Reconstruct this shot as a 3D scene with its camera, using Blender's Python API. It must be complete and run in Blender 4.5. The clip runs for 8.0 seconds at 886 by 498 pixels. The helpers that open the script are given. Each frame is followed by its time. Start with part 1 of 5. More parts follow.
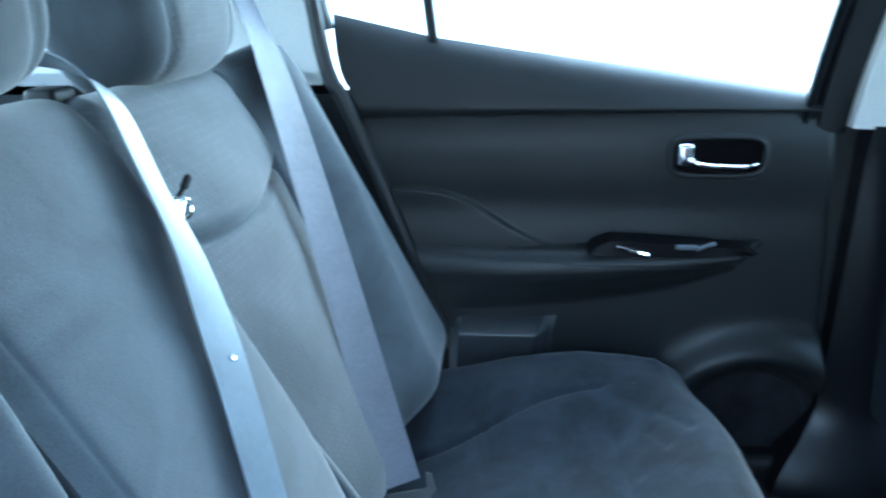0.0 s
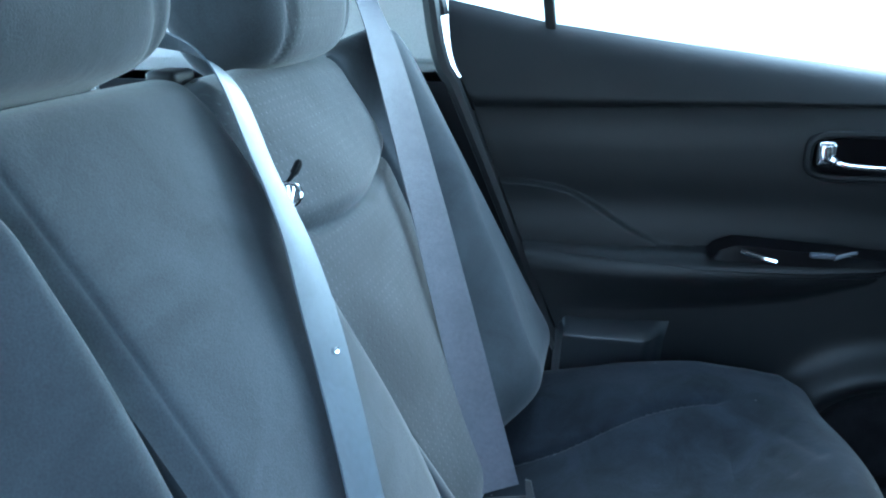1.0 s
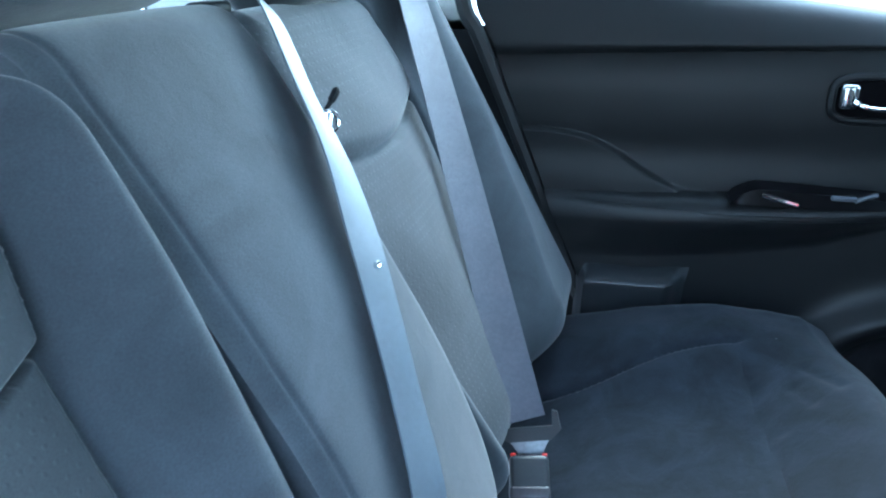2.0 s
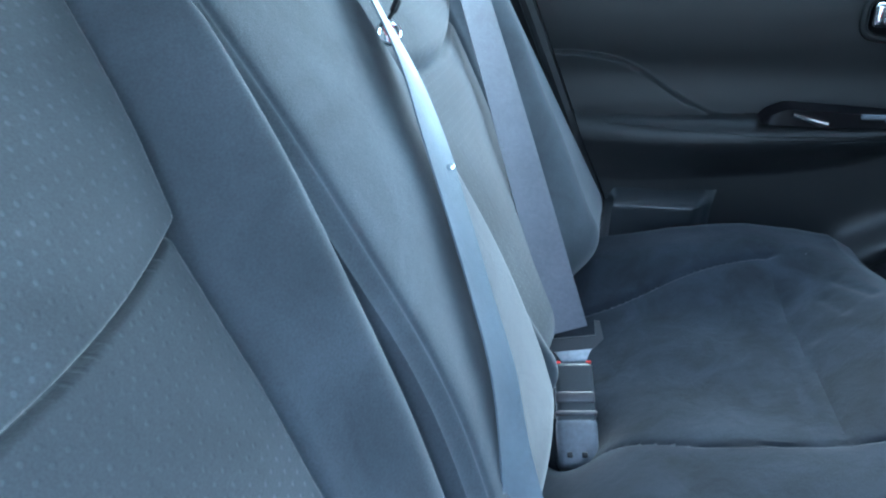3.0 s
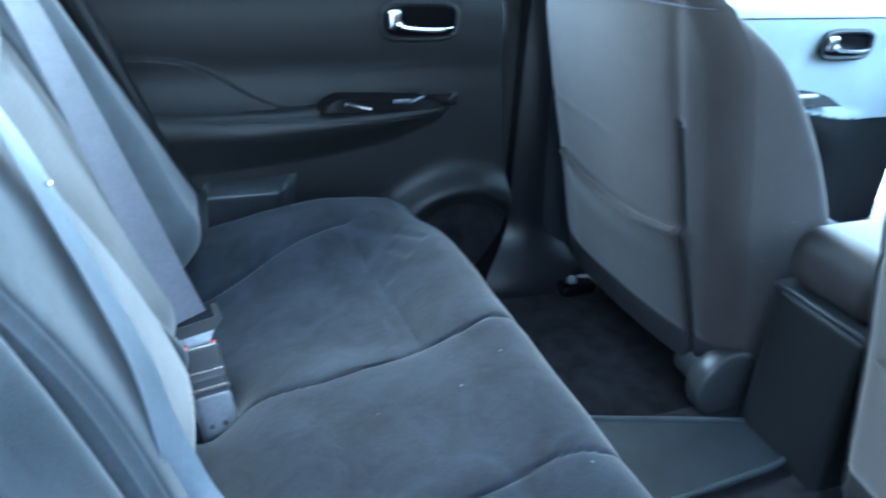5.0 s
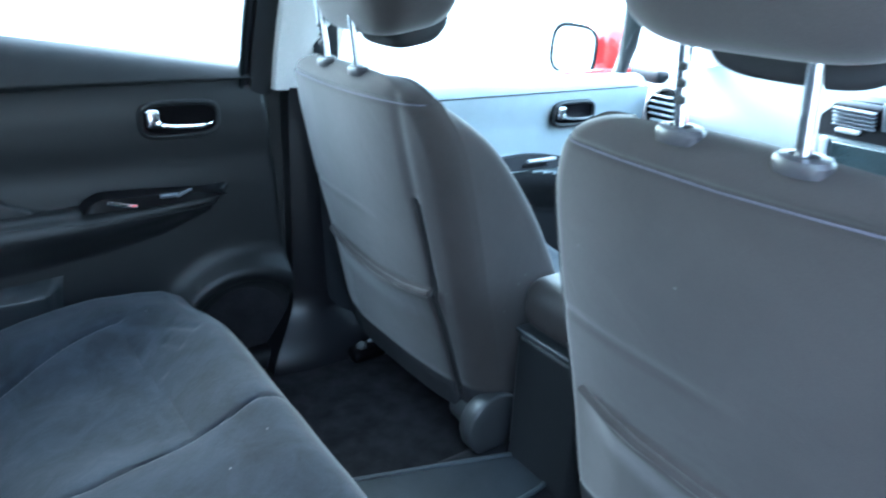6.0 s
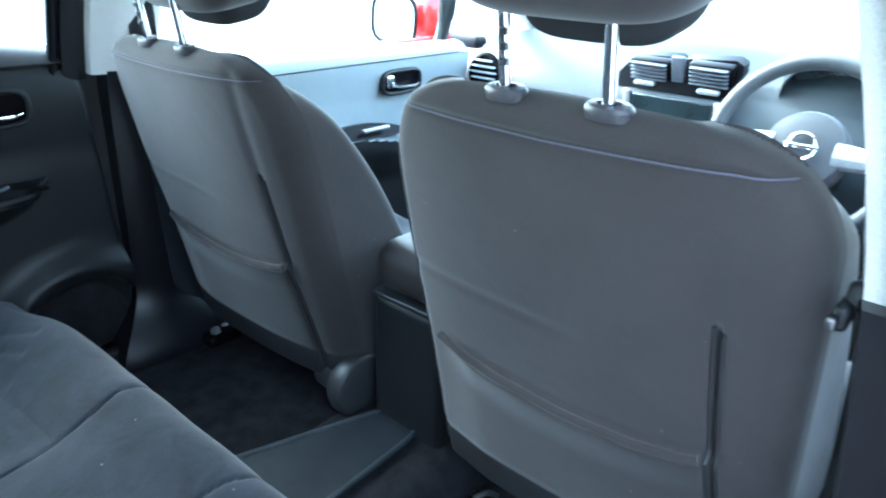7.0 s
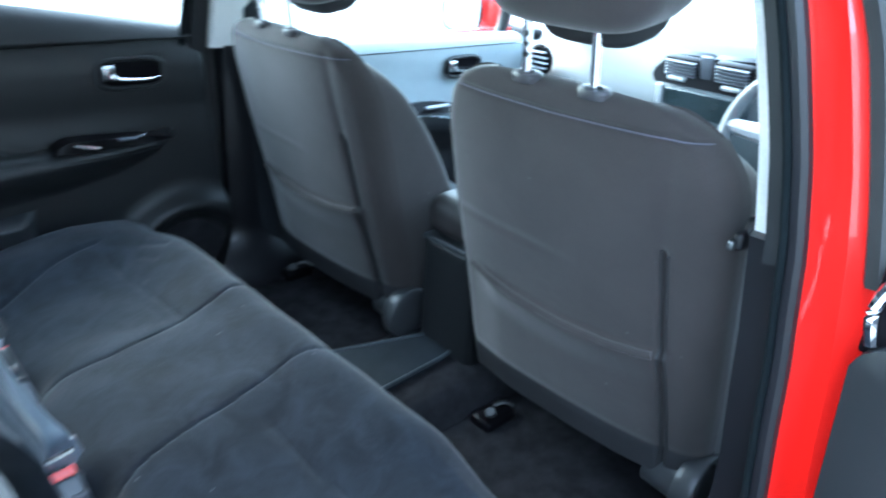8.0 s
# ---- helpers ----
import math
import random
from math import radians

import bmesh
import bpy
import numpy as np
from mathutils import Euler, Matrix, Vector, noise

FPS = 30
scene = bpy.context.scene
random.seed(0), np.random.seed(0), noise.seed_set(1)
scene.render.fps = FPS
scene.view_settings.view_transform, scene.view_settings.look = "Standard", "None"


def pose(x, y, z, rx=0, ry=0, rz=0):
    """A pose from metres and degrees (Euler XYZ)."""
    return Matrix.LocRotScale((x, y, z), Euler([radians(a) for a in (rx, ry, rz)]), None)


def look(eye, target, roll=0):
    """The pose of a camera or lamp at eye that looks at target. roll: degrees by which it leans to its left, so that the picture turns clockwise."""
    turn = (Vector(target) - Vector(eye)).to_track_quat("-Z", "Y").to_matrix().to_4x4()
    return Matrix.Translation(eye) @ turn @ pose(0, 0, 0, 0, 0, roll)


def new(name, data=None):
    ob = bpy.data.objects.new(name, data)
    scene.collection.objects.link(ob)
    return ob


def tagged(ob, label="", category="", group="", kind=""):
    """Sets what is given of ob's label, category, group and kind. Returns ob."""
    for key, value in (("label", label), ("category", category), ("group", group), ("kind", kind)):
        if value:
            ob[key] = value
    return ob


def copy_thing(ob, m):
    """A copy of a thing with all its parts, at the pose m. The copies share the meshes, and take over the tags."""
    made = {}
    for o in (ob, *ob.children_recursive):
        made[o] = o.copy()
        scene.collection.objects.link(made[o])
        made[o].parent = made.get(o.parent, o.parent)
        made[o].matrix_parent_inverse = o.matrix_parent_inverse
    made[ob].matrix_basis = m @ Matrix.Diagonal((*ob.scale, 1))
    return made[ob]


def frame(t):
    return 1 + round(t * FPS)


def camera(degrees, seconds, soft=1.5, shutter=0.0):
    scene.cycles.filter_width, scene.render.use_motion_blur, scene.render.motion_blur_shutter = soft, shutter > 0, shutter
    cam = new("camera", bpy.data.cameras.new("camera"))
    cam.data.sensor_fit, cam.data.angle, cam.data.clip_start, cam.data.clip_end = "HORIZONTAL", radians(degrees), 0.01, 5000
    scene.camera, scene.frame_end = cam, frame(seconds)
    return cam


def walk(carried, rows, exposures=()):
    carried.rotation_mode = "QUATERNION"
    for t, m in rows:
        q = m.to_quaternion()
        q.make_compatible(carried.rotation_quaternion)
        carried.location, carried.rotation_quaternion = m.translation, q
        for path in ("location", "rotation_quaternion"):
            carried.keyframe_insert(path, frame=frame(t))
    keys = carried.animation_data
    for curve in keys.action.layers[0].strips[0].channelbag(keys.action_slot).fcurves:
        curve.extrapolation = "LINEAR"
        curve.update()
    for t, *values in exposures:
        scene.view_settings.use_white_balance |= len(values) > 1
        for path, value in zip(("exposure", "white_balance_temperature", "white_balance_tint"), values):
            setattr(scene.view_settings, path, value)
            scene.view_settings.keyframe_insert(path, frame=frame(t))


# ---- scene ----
cam = camera(63.6, 8.0, soft=2.0, shutter=0.4)
PATH = [
    (0, (0.651, -0.401, 1.133), (0.479, 1.472, 0.452), -0.9),
    (0.5, (0.635, -0.363, 1.132), (0.221, 1.469, 0.443), -1.3),
    (1, (0.635, -0.369, 1.125), (0.192, 1.452, 0.426), -1.2),
    (1.2, (0.632, -0.371, 1.113), (0.185, 1.44, 0.391), -1.7),
    (2.3, (0.611, -0.423, 1.091), (0.145, 1.351, 0.294), -1.7),
    (2.5, (0.6, -0.434, 1.089), (0.156, 1.327, 0.25), -1.3),
    (3, (0.573, -0.452, 1.071), (0.13, 1.28, 0.174), -2.2),
    (3.5, (0.559, -0.484, 1.069), (0.196, 1.232, 0.107), -1.6),
    (4, (0.556, -0.52, 1.066), (0.386, 1.179, 0.025), -0.1),
    (4.5, (0.569, -0.539, 1.086), (0.796, 1.168, 0.069), 1.5),
    (5, (0.568, -0.559, 1.113), (1.193, 1.108, 0.202), 3.1),
    (5.2, (0.58, -0.569, 1.123), (1.333, 1.057, 0.234), 3.3),
    (6.3, (0.621, -0.677, 1.181), (1.797, 0.78, 0.478), 1.2),
    (6.5, (0.618, -0.676, 1.175), (1.865, 0.707, 0.446), 0.2),
    (7, (0.576, -0.686, 1.179), (1.968, 0.515, 0.392), 1.9),
    (7.5, (0.516, -0.757, 1.188), (1.99, 0.343, 0.402), 1.3),
    (8, (0.394, -0.895, 1.226), (1.667, 0.407, 0.399), 4.0),
]
walk(cam, [(t, look(eye, target, roll)) for t, eye, target, roll in PATH], exposures=[(0.0, 5.0, 4930, -8), (0.5, 4.56, 4930, -8), (1.2, 4.58, 4930, -7), (2.5, 4.82, 5030, -5), (4.0, 4.93, 4990, -5), (4.5, 4.98, 4970, -5), (5.2, 5.42, 4920, -6), (6.5, 4.90, 5340, -5), (7.5, 4.86, 5390, -5), (8.0, 4.74, 5340, -4)])

# ---- world, sun, exposure ----
world = bpy.data.worlds.new("daylight")
scene.world = world
world.use_nodes = True
wn = world.node_tree.nodes
sky = wn.new("ShaderNodeTexSky")
sky.sky_type, sky.sun_disc = "NISHITA", False
sky.sun_elevation, sky.sun_rotation = radians(42), radians(0)
sky.air_density, sky.dust_density = 1.0, 1.5
haze = wn.new("ShaderNodeHueSaturation")  # thin high cloud
haze.inputs["Saturation"].default_value = 0.58
world.node_tree.links.new(sky.outputs[0], haze.inputs["Color"])
world.node_tree.links.new(haze.outputs[0], wn["Background"].inputs[0])
wn["Background"].inputs[1].default_value = 0.15
sun = new("sun", bpy.data.lights.new("sun", "SUN"))
sun.data.energy, sun.data.angle, sun.data.color = 0.26, radians(60), (0.72, 0.90, 1.0)
sun.matrix_world = look((0.0, 4.5, 4.05), (0, 0, 0))


# ---- materials ----


def material(name, color, rough=0.6, metal=0.0, vary=0.25, scale=8.0, grain=220.0, bump=0.15, coat=0.0, sheen=0.0, dots=False, ribs=0.0, dist=0.001, spec=0.5, nap=0.0, lint=0.0):
    """A surface with stains at one scale, grain at another and a fine relief, in object space."""
    mat = bpy.data.materials.new(name)
    mat.use_nodes = True
    nt = mat.node_tree
    bs = nt.nodes["Principled BSDF"]
    bs.inputs["Roughness"].default_value, bs.inputs["Metallic"].default_value = rough, metal
    bs.inputs["Specular IOR Level"].default_value = spec
    bs.inputs["Coat Weight"].default_value, bs.inputs["Coat Roughness"].default_value = coat, 0.05
    bs.inputs["Sheen Weight"].default_value, bs.inputs["Sheen Roughness"].default_value = sheen, 0.45
    tc = nt.nodes.new("ShaderNodeTexCoord")
    big = nt.nodes.new("ShaderNodeTexNoise")
    big.inputs["Scale"].default_value, big.inputs["Detail"].default_value, big.inputs["Roughness"].default_value = scale, 5.0, 0.6
    fine = nt.nodes.new("ShaderNodeTexNoise")
    fine.inputs["Scale"].default_value, fine.inputs["Detail"].default_value = grain, 3.0
    for node in (big, fine):
        nt.links.new(tc.outputs["Object"], node.inputs["Vector"])
    ramp = nt.nodes.new("ShaderNodeValToRGB")
    ramp.color_ramp.elements[0].position, ramp.color_ramp.elements[1].position = 0.34, 0.68
    ramp.color_ramp.elements[0].color = tuple(c * (1 - vary) for c in color) + (1,)
    ramp.color_ramp.elements[1].color = tuple(min(1, c * (1 + vary)) for c in color) + (1,)
    nt.links.new(big.outputs["Fac"], ramp.inputs[0])
    mix = nt.nodes.new("ShaderNodeMix")
    mix.data_type, mix.blend_type = "RGBA", "MULTIPLY"
    mix.inputs[0].default_value = 0.35
    nt.links.new(ramp.outputs[0], mix.inputs[6])
    gr = nt.nodes.new("ShaderNodeValToRGB")
    gr.color_ramp.elements[0].position, gr.color_ramp.elements[1].position = 0.3, 0.7
    gr.color_ramp.elements[0].color, gr.color_ramp.elements[1].color = (0.6, 0.6, 0.6, 1), (1.3, 1.3, 1.3, 1)
    nt.links.new(fine.outputs["Fac"], gr.inputs[0])
    nt.links.new(gr.outputs[0], mix.inputs[7])
    out, relief = mix.outputs[2], fine.outputs["Fac"]
    if dots:
        # rows of small embossed dots, staggered, in the plane of the backrest
        sep = nt.nodes.new("ShaderNodeSeparateXYZ")
        nt.links.new(tc.outputs["Object"], sep.inputs[0])

        def math_node(op, a, b=None):
            node = nt.nodes.new("ShaderNodeMath")
            node.operation = op
            for k, v in enumerate((a, b)):
                if v is None:
                    continue
                if isinstance(v, (int, float)):
                    node.inputs[k].default_value = v
                else:
                    nt.links.new(v, node.inputs[k])
            return node.outputs[0]
        a = math_node("MULTIPLY", sep.outputs[1], 1 / 0.0086)
        b = math_node("MULTIPLY", sep.outputs[2], 1 / 0.0078)
        p = math_node("SINE", math_node("MULTIPLY", math_node("ADD", a, b), math.pi))
        q = math_node("SINE", math_node("MULTIPLY", math_node("SUBTRACT", a, b), math.pi))
        d = math_node("MULTIPLY", p, q)
        dot = nt.nodes.new("ShaderNodeMapRange")
        dot.inputs[1].default_value, dot.inputs[2].default_value = 0.68, 0.95
        nt.links.new(d, dot.inputs[0])
        wear = nt.nodes.new("ShaderNodeMapRange")
        wear.inputs[1].default_value, wear.inputs[2].default_value = 0.4, 0.6
        nt.links.new(big.outputs["Fac"], wear.inputs[0])
        amount = math_node("MULTIPLY", dot.outputs[0], wear.outputs[0])
        light = nt.nodes.new("ShaderNodeMix")
        light.data_type = "RGBA"
        nt.links.new(math_node("MULTIPLY", amount, 0.38), light.inputs[0])
        nt.links.new(out, light.inputs[6])
        light.inputs[7].default_value = tuple(min(1, c * 2.3) for c in color) + (1,)
        out = light.outputs[2]
        relief = math_node("ADD", math_node("MULTIPLY", fine.outputs["Fac"], 0.5), math_node("MULTIPLY", dot.outputs[0], -0.6))
    if ribs:
        wave = nt.nodes.new("ShaderNodeTexWave")
        wave.wave_type, wave.bands_direction = "BANDS", "DIAGONAL"
        wave.inputs["Scale"].default_value, wave.inputs["Distortion"].default_value = ribs, 0.6
        nt.links.new(tc.outputs["Object"], wave.inputs["Vector"])
        relief = wave.outputs["Fac"]
    if nap:
        # nap brushed this way and that, in smears
        big.inputs["Distortion"].default_value = nap
        crease = nt.nodes.new("ShaderNodeTexNoise")
        crease.inputs["Scale"].default_value, crease.inputs["Detail"].default_value, crease.inputs["Distortion"].default_value = scale * 3.1, 4.0, 1.2
        nt.links.new(tc.outputs["Object"], crease.inputs["Vector"])
        soft = nt.nodes.new("ShaderNodeBump")
        soft.inputs["Strength"].default_value, soft.inputs["Distance"].default_value = 0.13, 0.004
        nt.links.new(crease.outputs["Fac"], soft.inputs["Height"])
    if lint:
        # sparse pale fluff
        cell = nt.nodes.new("ShaderNodeTexVoronoi")
        cell.inputs["Scale"].default_value = 26.0
        nt.links.new(tc.outputs["Object"], cell.inputs["Vector"])
        speck = nt.nodes.new("ShaderNodeMapRange")
        speck.inputs[1].default_value, speck.inputs[2].default_value, speck.inputs[3].default_value, speck.inputs[4].default_value = 0.02, 0.05, lint, 0.0
        nt.links.new(cell.outputs["Distance"], speck.inputs[0])
        fluff = nt.nodes.new("ShaderNodeMix")
        fluff.data_type = "RGBA"
        nt.links.new(speck.outputs[0], fluff.inputs[0])
        nt.links.new(out, fluff.inputs[6])
        fluff.inputs[7].default_value = (0.3, 0.3, 0.3, 1)
        out = fluff.outputs[2]
    bp = nt.nodes.new("ShaderNodeBump")
    if nap:
        nt.links.new(soft.outputs[0], bp.inputs["Normal"])
    bp.inputs["Strength"].default_value, bp.inputs["Distance"].default_value = bump, dist
    nt.links.new(relief, bp.inputs["Height"])
    nt.links.new(bp.outputs[0], bs.inputs["Normal"])
    nt.links.new(out, bs.inputs["Base Color"])
    return mat


SUEDE = material("dark_suede_cloth", (0.050, 0.0565, 0.064), 0.9, vary=0.22, scale=9, grain=700, bump=0.25, sheen=0.22, spec=0.2, nap=0.9)
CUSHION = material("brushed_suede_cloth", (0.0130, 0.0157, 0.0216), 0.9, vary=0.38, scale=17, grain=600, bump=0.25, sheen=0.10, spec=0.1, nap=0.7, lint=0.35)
DOTTED = material("dotted_suede_cloth", (0.0415, 0.0460, 0.0510), 0.88, vary=0.18, scale=9, grain=700, bump=0.35, sheen=0.22, spec=0.2, dots=True, nap=0.9)
KNIT = material("grey_back_cloth", (0.0345, 0.0295, 0.0285), 0.92, vary=0.14, scale=6, grain=900, bump=0.2, sheen=0.26, spec=0.2, nap=0.5, lint=0.25)
PIPING = material("violet_piping_thread", (0.080, 0.074, 0.100), 0.8, vary=0.1, grain=400)
PILLAR = material("black_satin_pillar_plastic", (0.007, 0.007, 0.009), 0.36, spec=0.36, vary=0.12, scale=5, grain=900, bump=0.12)
TRIM = material("black_grained_plastic", (0.007, 0.007, 0.0085), 0.5, spec=0.25, vary=0.12, scale=5, grain=900, bump=0.25)
SOFT_TRIM = material("charcoal_soft_vinyl", (0.0130, 0.0138, 0.0152), 0.45, spec=0.38, vary=0.12, scale=5, grain=1100, bump=0.2)
RIM = material("matt_black_plastic", (0.006, 0.008, 0.009), 0.9, vary=0.1, bump=0.0, spec=0.05)
COVER = material("dark_moulded_plastic", (0.028, 0.029, 0.031), 0.38, vary=0.1, scale=9, grain=900, bump=0.1, spec=0.5)
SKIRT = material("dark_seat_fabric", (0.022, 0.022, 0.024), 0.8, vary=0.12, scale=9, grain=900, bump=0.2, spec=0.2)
WHEEL = material("dark_wheel_leather", (0.060, 0.066, 0.072), 0.45, vary=0.1, scale=9, grain=900, bump=0.15)
# door vinyl raised in colour to carry daylight on the front door
DOOR_TOP_LIT = material("lit_door_vinyl", (0.30, 0.345, 0.36), 0.45, vary=0.1, scale=5, grain=1100, bump=0.2)
DASH = material("charcoal_dash_vinyl", (0.028, 0.037, 0.042), 0.5, spec=0.3, vary=0.12, scale=5, grain=1100, bump=0.2)
SATIN = material("satin_charcoal_plastic", (0.028, 0.031, 0.035), 0.35, vary=0.1, scale=6, grain=900, bump=0.1)
GLOSS = material("piano_black", (0.004, 0.0035, 0.0045), 0.28, vary=0.05, bump=0.0, spec=0.07)
RUBBER = material("black_rubber", (0.014, 0.014, 0.015), 0.6, vary=0.15, scale=12, grain=500, bump=0.15)
MAT = material("dark_rubber_mat", (0.012, 0.0155, 0.020), 0.7, spec=0.25, vary=0.3, scale=14, grain=400, bump=0.3)
# mat rubber in a lighter colour, for the highlight along the rim
MAT_RIM = material("highlit_rubber_edge", (0.030, 0.036, 0.042), 0.45, spec=0.4, vary=0.3, scale=14, grain=400, bump=0.2)
CARPET = material("black_carpet", (0.020, 0.0195, 0.022), 1.0, vary=0.35, scale=25, grain=900, bump=0.8, dist=0.003, spec=0.1)
BEIGE = material("warm_grey_pillar_trim", (0.64, 0.63, 0.61), 0.65, vary=0.06, scale=4, grain=700, bump=0.15)
LINER = material("pale_headliner_felt", (0.52, 0.52, 0.51), 0.95, vary=0.06, scale=6, grain=600, bump=0.3)
CHROME = material("chrome", (0.85, 0.86, 0.88), 0.08, 1.0, vary=0.03, bump=0.0)
STEEL = material("brushed_steel", (0.16, 0.165, 0.17), 0.45, 1.0, vary=0.15, scale=30, bump=0.05)
PAINT = material("red_car_paint", (0.68, 0.006, 0.004), 0.35, vary=0.03, scale=3, grain=4000, bump=0.0, coat=1.0)
WEB_PALE = material("grey_belt_webbing", (0.078, 0.097, 0.122), 0.42, vary=0.12, scale=20, ribs=330, bump=0.3, sheen=0.05, spec=1.0)
COLLAR = material("grey_collar_plastic", (0.040, 0.037, 0.042), 0.4, vary=0.08, bump=0.05)
WEB_DARK = material("black_belt_webbing", (0.016, 0.018, 0.022), 0.5, spec=0.25, vary=0.1, scale=20, ribs=330, bump=0.3)
LEATHER = material("dark_brown_leatherette", (0.032, 0.027, 0.026), 0.58, vary=0.15, scale=9, grain=900, bump=0.2)
WEB = material("slate_belt_webbing", (0.070, 0.070, 0.090), 0.55, vary=0.12, scale=20, ribs=330, bump=0.35, sheen=0.2)
TONGUE = material("grey_moulded_plastic", (0.10, 0.11, 0.13), 0.42, vary=0.15, scale=30, bump=0.1)
RED = material("red_release_button", (0.65, 0.03, 0.02), 0.35, vary=0.05, bump=0.0)
SILVER = material("silver_painted_plastic", (0.50, 0.52, 0.54), 0.35, 0.3, vary=0.05, bump=0.0)
SCREEN = material("dark_screen_glass", (0.02, 0.03, 0.033), 0.12, vary=0.2, bump=0.0, coat=0.6)
CONCRETE = material("pale_concrete", (0.33, 0.335, 0.34), 0.9, vary=0.2, scale=1.5, grain=60, bump=0.4, dist=0.004)
BLOCKER_WALL = material("grey_render", (0.18, 0.185, 0.19), 0.9, vary=0.25, scale=6, grain=40, bump=0.5, dist=0.004)
RENDERED = material("cream_rendered_wall", (0.66, 0.64, 0.60), 0.9, vary=0.12, scale=1.0, grain=50, bump=0.4, dist=0.004)

GLASS = bpy.data.materials.new("window_glass")
GLASS.use_nodes = True
gn = GLASS.node_tree
gn.nodes.remove(gn.nodes["Principled BSDF"])
clear, glossy, mixer = (gn.nodes.new("ShaderNode" + k) for k in ("BsdfTransparent", "BsdfGlossy", "MixShader"))
clear.inputs[0].default_value, glossy.inputs["Roughness"].default_value, mixer.inputs[0].default_value = (0.95, 0.98, 0.97, 1), 0.02, 0.05
gn.links.new(clear.outputs[0], mixer.inputs[1])
gn.links.new(glossy.outputs[0], mixer.inputs[2])
gn.links.new(mixer.outputs[0], gn.nodes["Material Output"].inputs[0])

# ---- mesh helpers ----


def thing(name, at, label, category, group="", kind=""):
    ob = new(name)
    ob.location = at
    ob.empty_display_size = 0.05
    return tagged(ob, label, category, group, kind)


def origin_of(ob):
    return np.zeros(3) if ob is None else np.array(ob.location) + origin_of(ob.parent)


def part(name, shape, mat, parent=None, label="", smooth=True, angle=35):
    """Links (verts, faces), in world coordinates, as one mesh under parent."""
    verts, faces = shape
    verts = np.asarray(verts, float).reshape(-1, 3)
    at = origin_of(parent) if parent else np.zeros(3)
    me = bpy.data.meshes.new(name)
    me.from_pydata((verts - at).tolist(), [], [tuple(int(i) for i in f) for f in faces])
    bm = bmesh.new()
    bm.from_mesh(me)
    bmesh.ops.recalc_face_normals(bm, faces=bm.faces)
    if smooth:
        cut = math.cos(radians(angle))
        for f in bm.faces:
            f.smooth = True
        for e in bm.edges:
            if len(e.link_faces) == 2:
                e.smooth = e.link_faces[0].normal.dot(e.link_faces[1].normal) > cut
    bm.to_mesh(me)
    bm.free()
    me.materials.append(mat)
    ob = new(name, me)
    ob.parent = parent
    return tagged(ob, label)


def skin(name, P, keep, mat, parent, outward, label=""):
    """The kept cells of a grid as one mesh, shaded with the normals of the whole grid."""
    nor = np.cross(np.gradient(P, axis=0), np.gradient(P, axis=1))
    nor /= np.linalg.norm(nor, axis=2)[..., None] + 1e-12
    out = np.broadcast_to(np.asarray(outward, float), P.shape)
    flip = np.mean(np.sum(nor * out, 2)) < 0
    n, m = P.shape[:2]
    idx = np.arange(n * m).reshape(n, m)
    faces = []
    for i, j in zip(*np.nonzero(keep)):
        f = (idx[i, j], idx[i + 1, j], idx[i + 1, j + 1], idx[i, j + 1])
        faces.append(f[::-1] if flip else f)
    used = sorted({k for f in faces for k in f})
    where = {k: q for q, k in enumerate(used)}
    me = bpy.data.meshes.new(name)
    me.from_pydata((P.reshape(-1, 3)[used] - origin_of(parent)).tolist(), [], [tuple(where[k] for k in f) for f in faces])
    me.polygons.foreach_set("use_smooth", [True] * len(faces))
    sign = -1.0 if flip else 1.0
    me.normals_split_custom_set_from_vertices((sign * nor.reshape(-1, 3)[used]).tolist())
    me.materials.append(mat)
    ob = new(name, me)
    ob.parent = parent
    return tagged(ob, label)


def join(*shapes):
    verts, faces, n = [], [], 0
    for v, f in shapes:
        v = np.asarray(v, float).reshape(-1, 3)
        verts.append(v)
        faces += [tuple(i + n for i in q) for q in f]
        n += len(v)
    return np.vstack(verts), faces


def sheet(P, keep=None):
    """Faces of a grid of points; keep: which cells."""
    n, m = P.shape[:2]
    idx = np.arange(n * m).reshape(n, m)
    cells = np.ones((n - 1, m - 1), bool) if keep is None else keep
    faces = [(idx[i, j], idx[i + 1, j], idx[i + 1, j + 1], idx[i, j + 1]) for i in range(n - 1) for j in range(m - 1) if cells[i, j]]
    return P.reshape(-1, 3), faces


def tidy(shape):
    """Drops the points that no face uses."""
    v, f = np.asarray(shape[0], float).reshape(-1, 3), shape[1]
    used = sorted({i for q in f for i in q})
    where = {i: k for k, i in enumerate(used)}
    return v[used], [tuple(where[i] for i in q) for q in f]


def slab(P, back):
    """A closed solid between a grid of points and the same grid moved by back (a vector, or a grid of points)."""
    n, m = P.shape[:2]
    Q = back if np.ndim(back) == 3 else P + np.asarray(back)
    v, f = sheet(P)
    _, g = sheet(Q)
    k = n * m
    faces = list(f) + [tuple(i + k for i in reversed(q)) for q in g]
    idx = np.arange(k).reshape(n, m)
    rim = list(idx[0, :]) + list(idx[1:, -1]) + list(idx[-1, -2::-1]) + list(idx[-2:0:-1, 0])
    faces += [(rim[i], rim[(i + 1) % len(rim)], rim[(i + 1) % len(rim)] + k, rim[i] + k) for i in range(len(rim))]
    return np.vstack([v, Q.reshape(-1, 3)]), faces


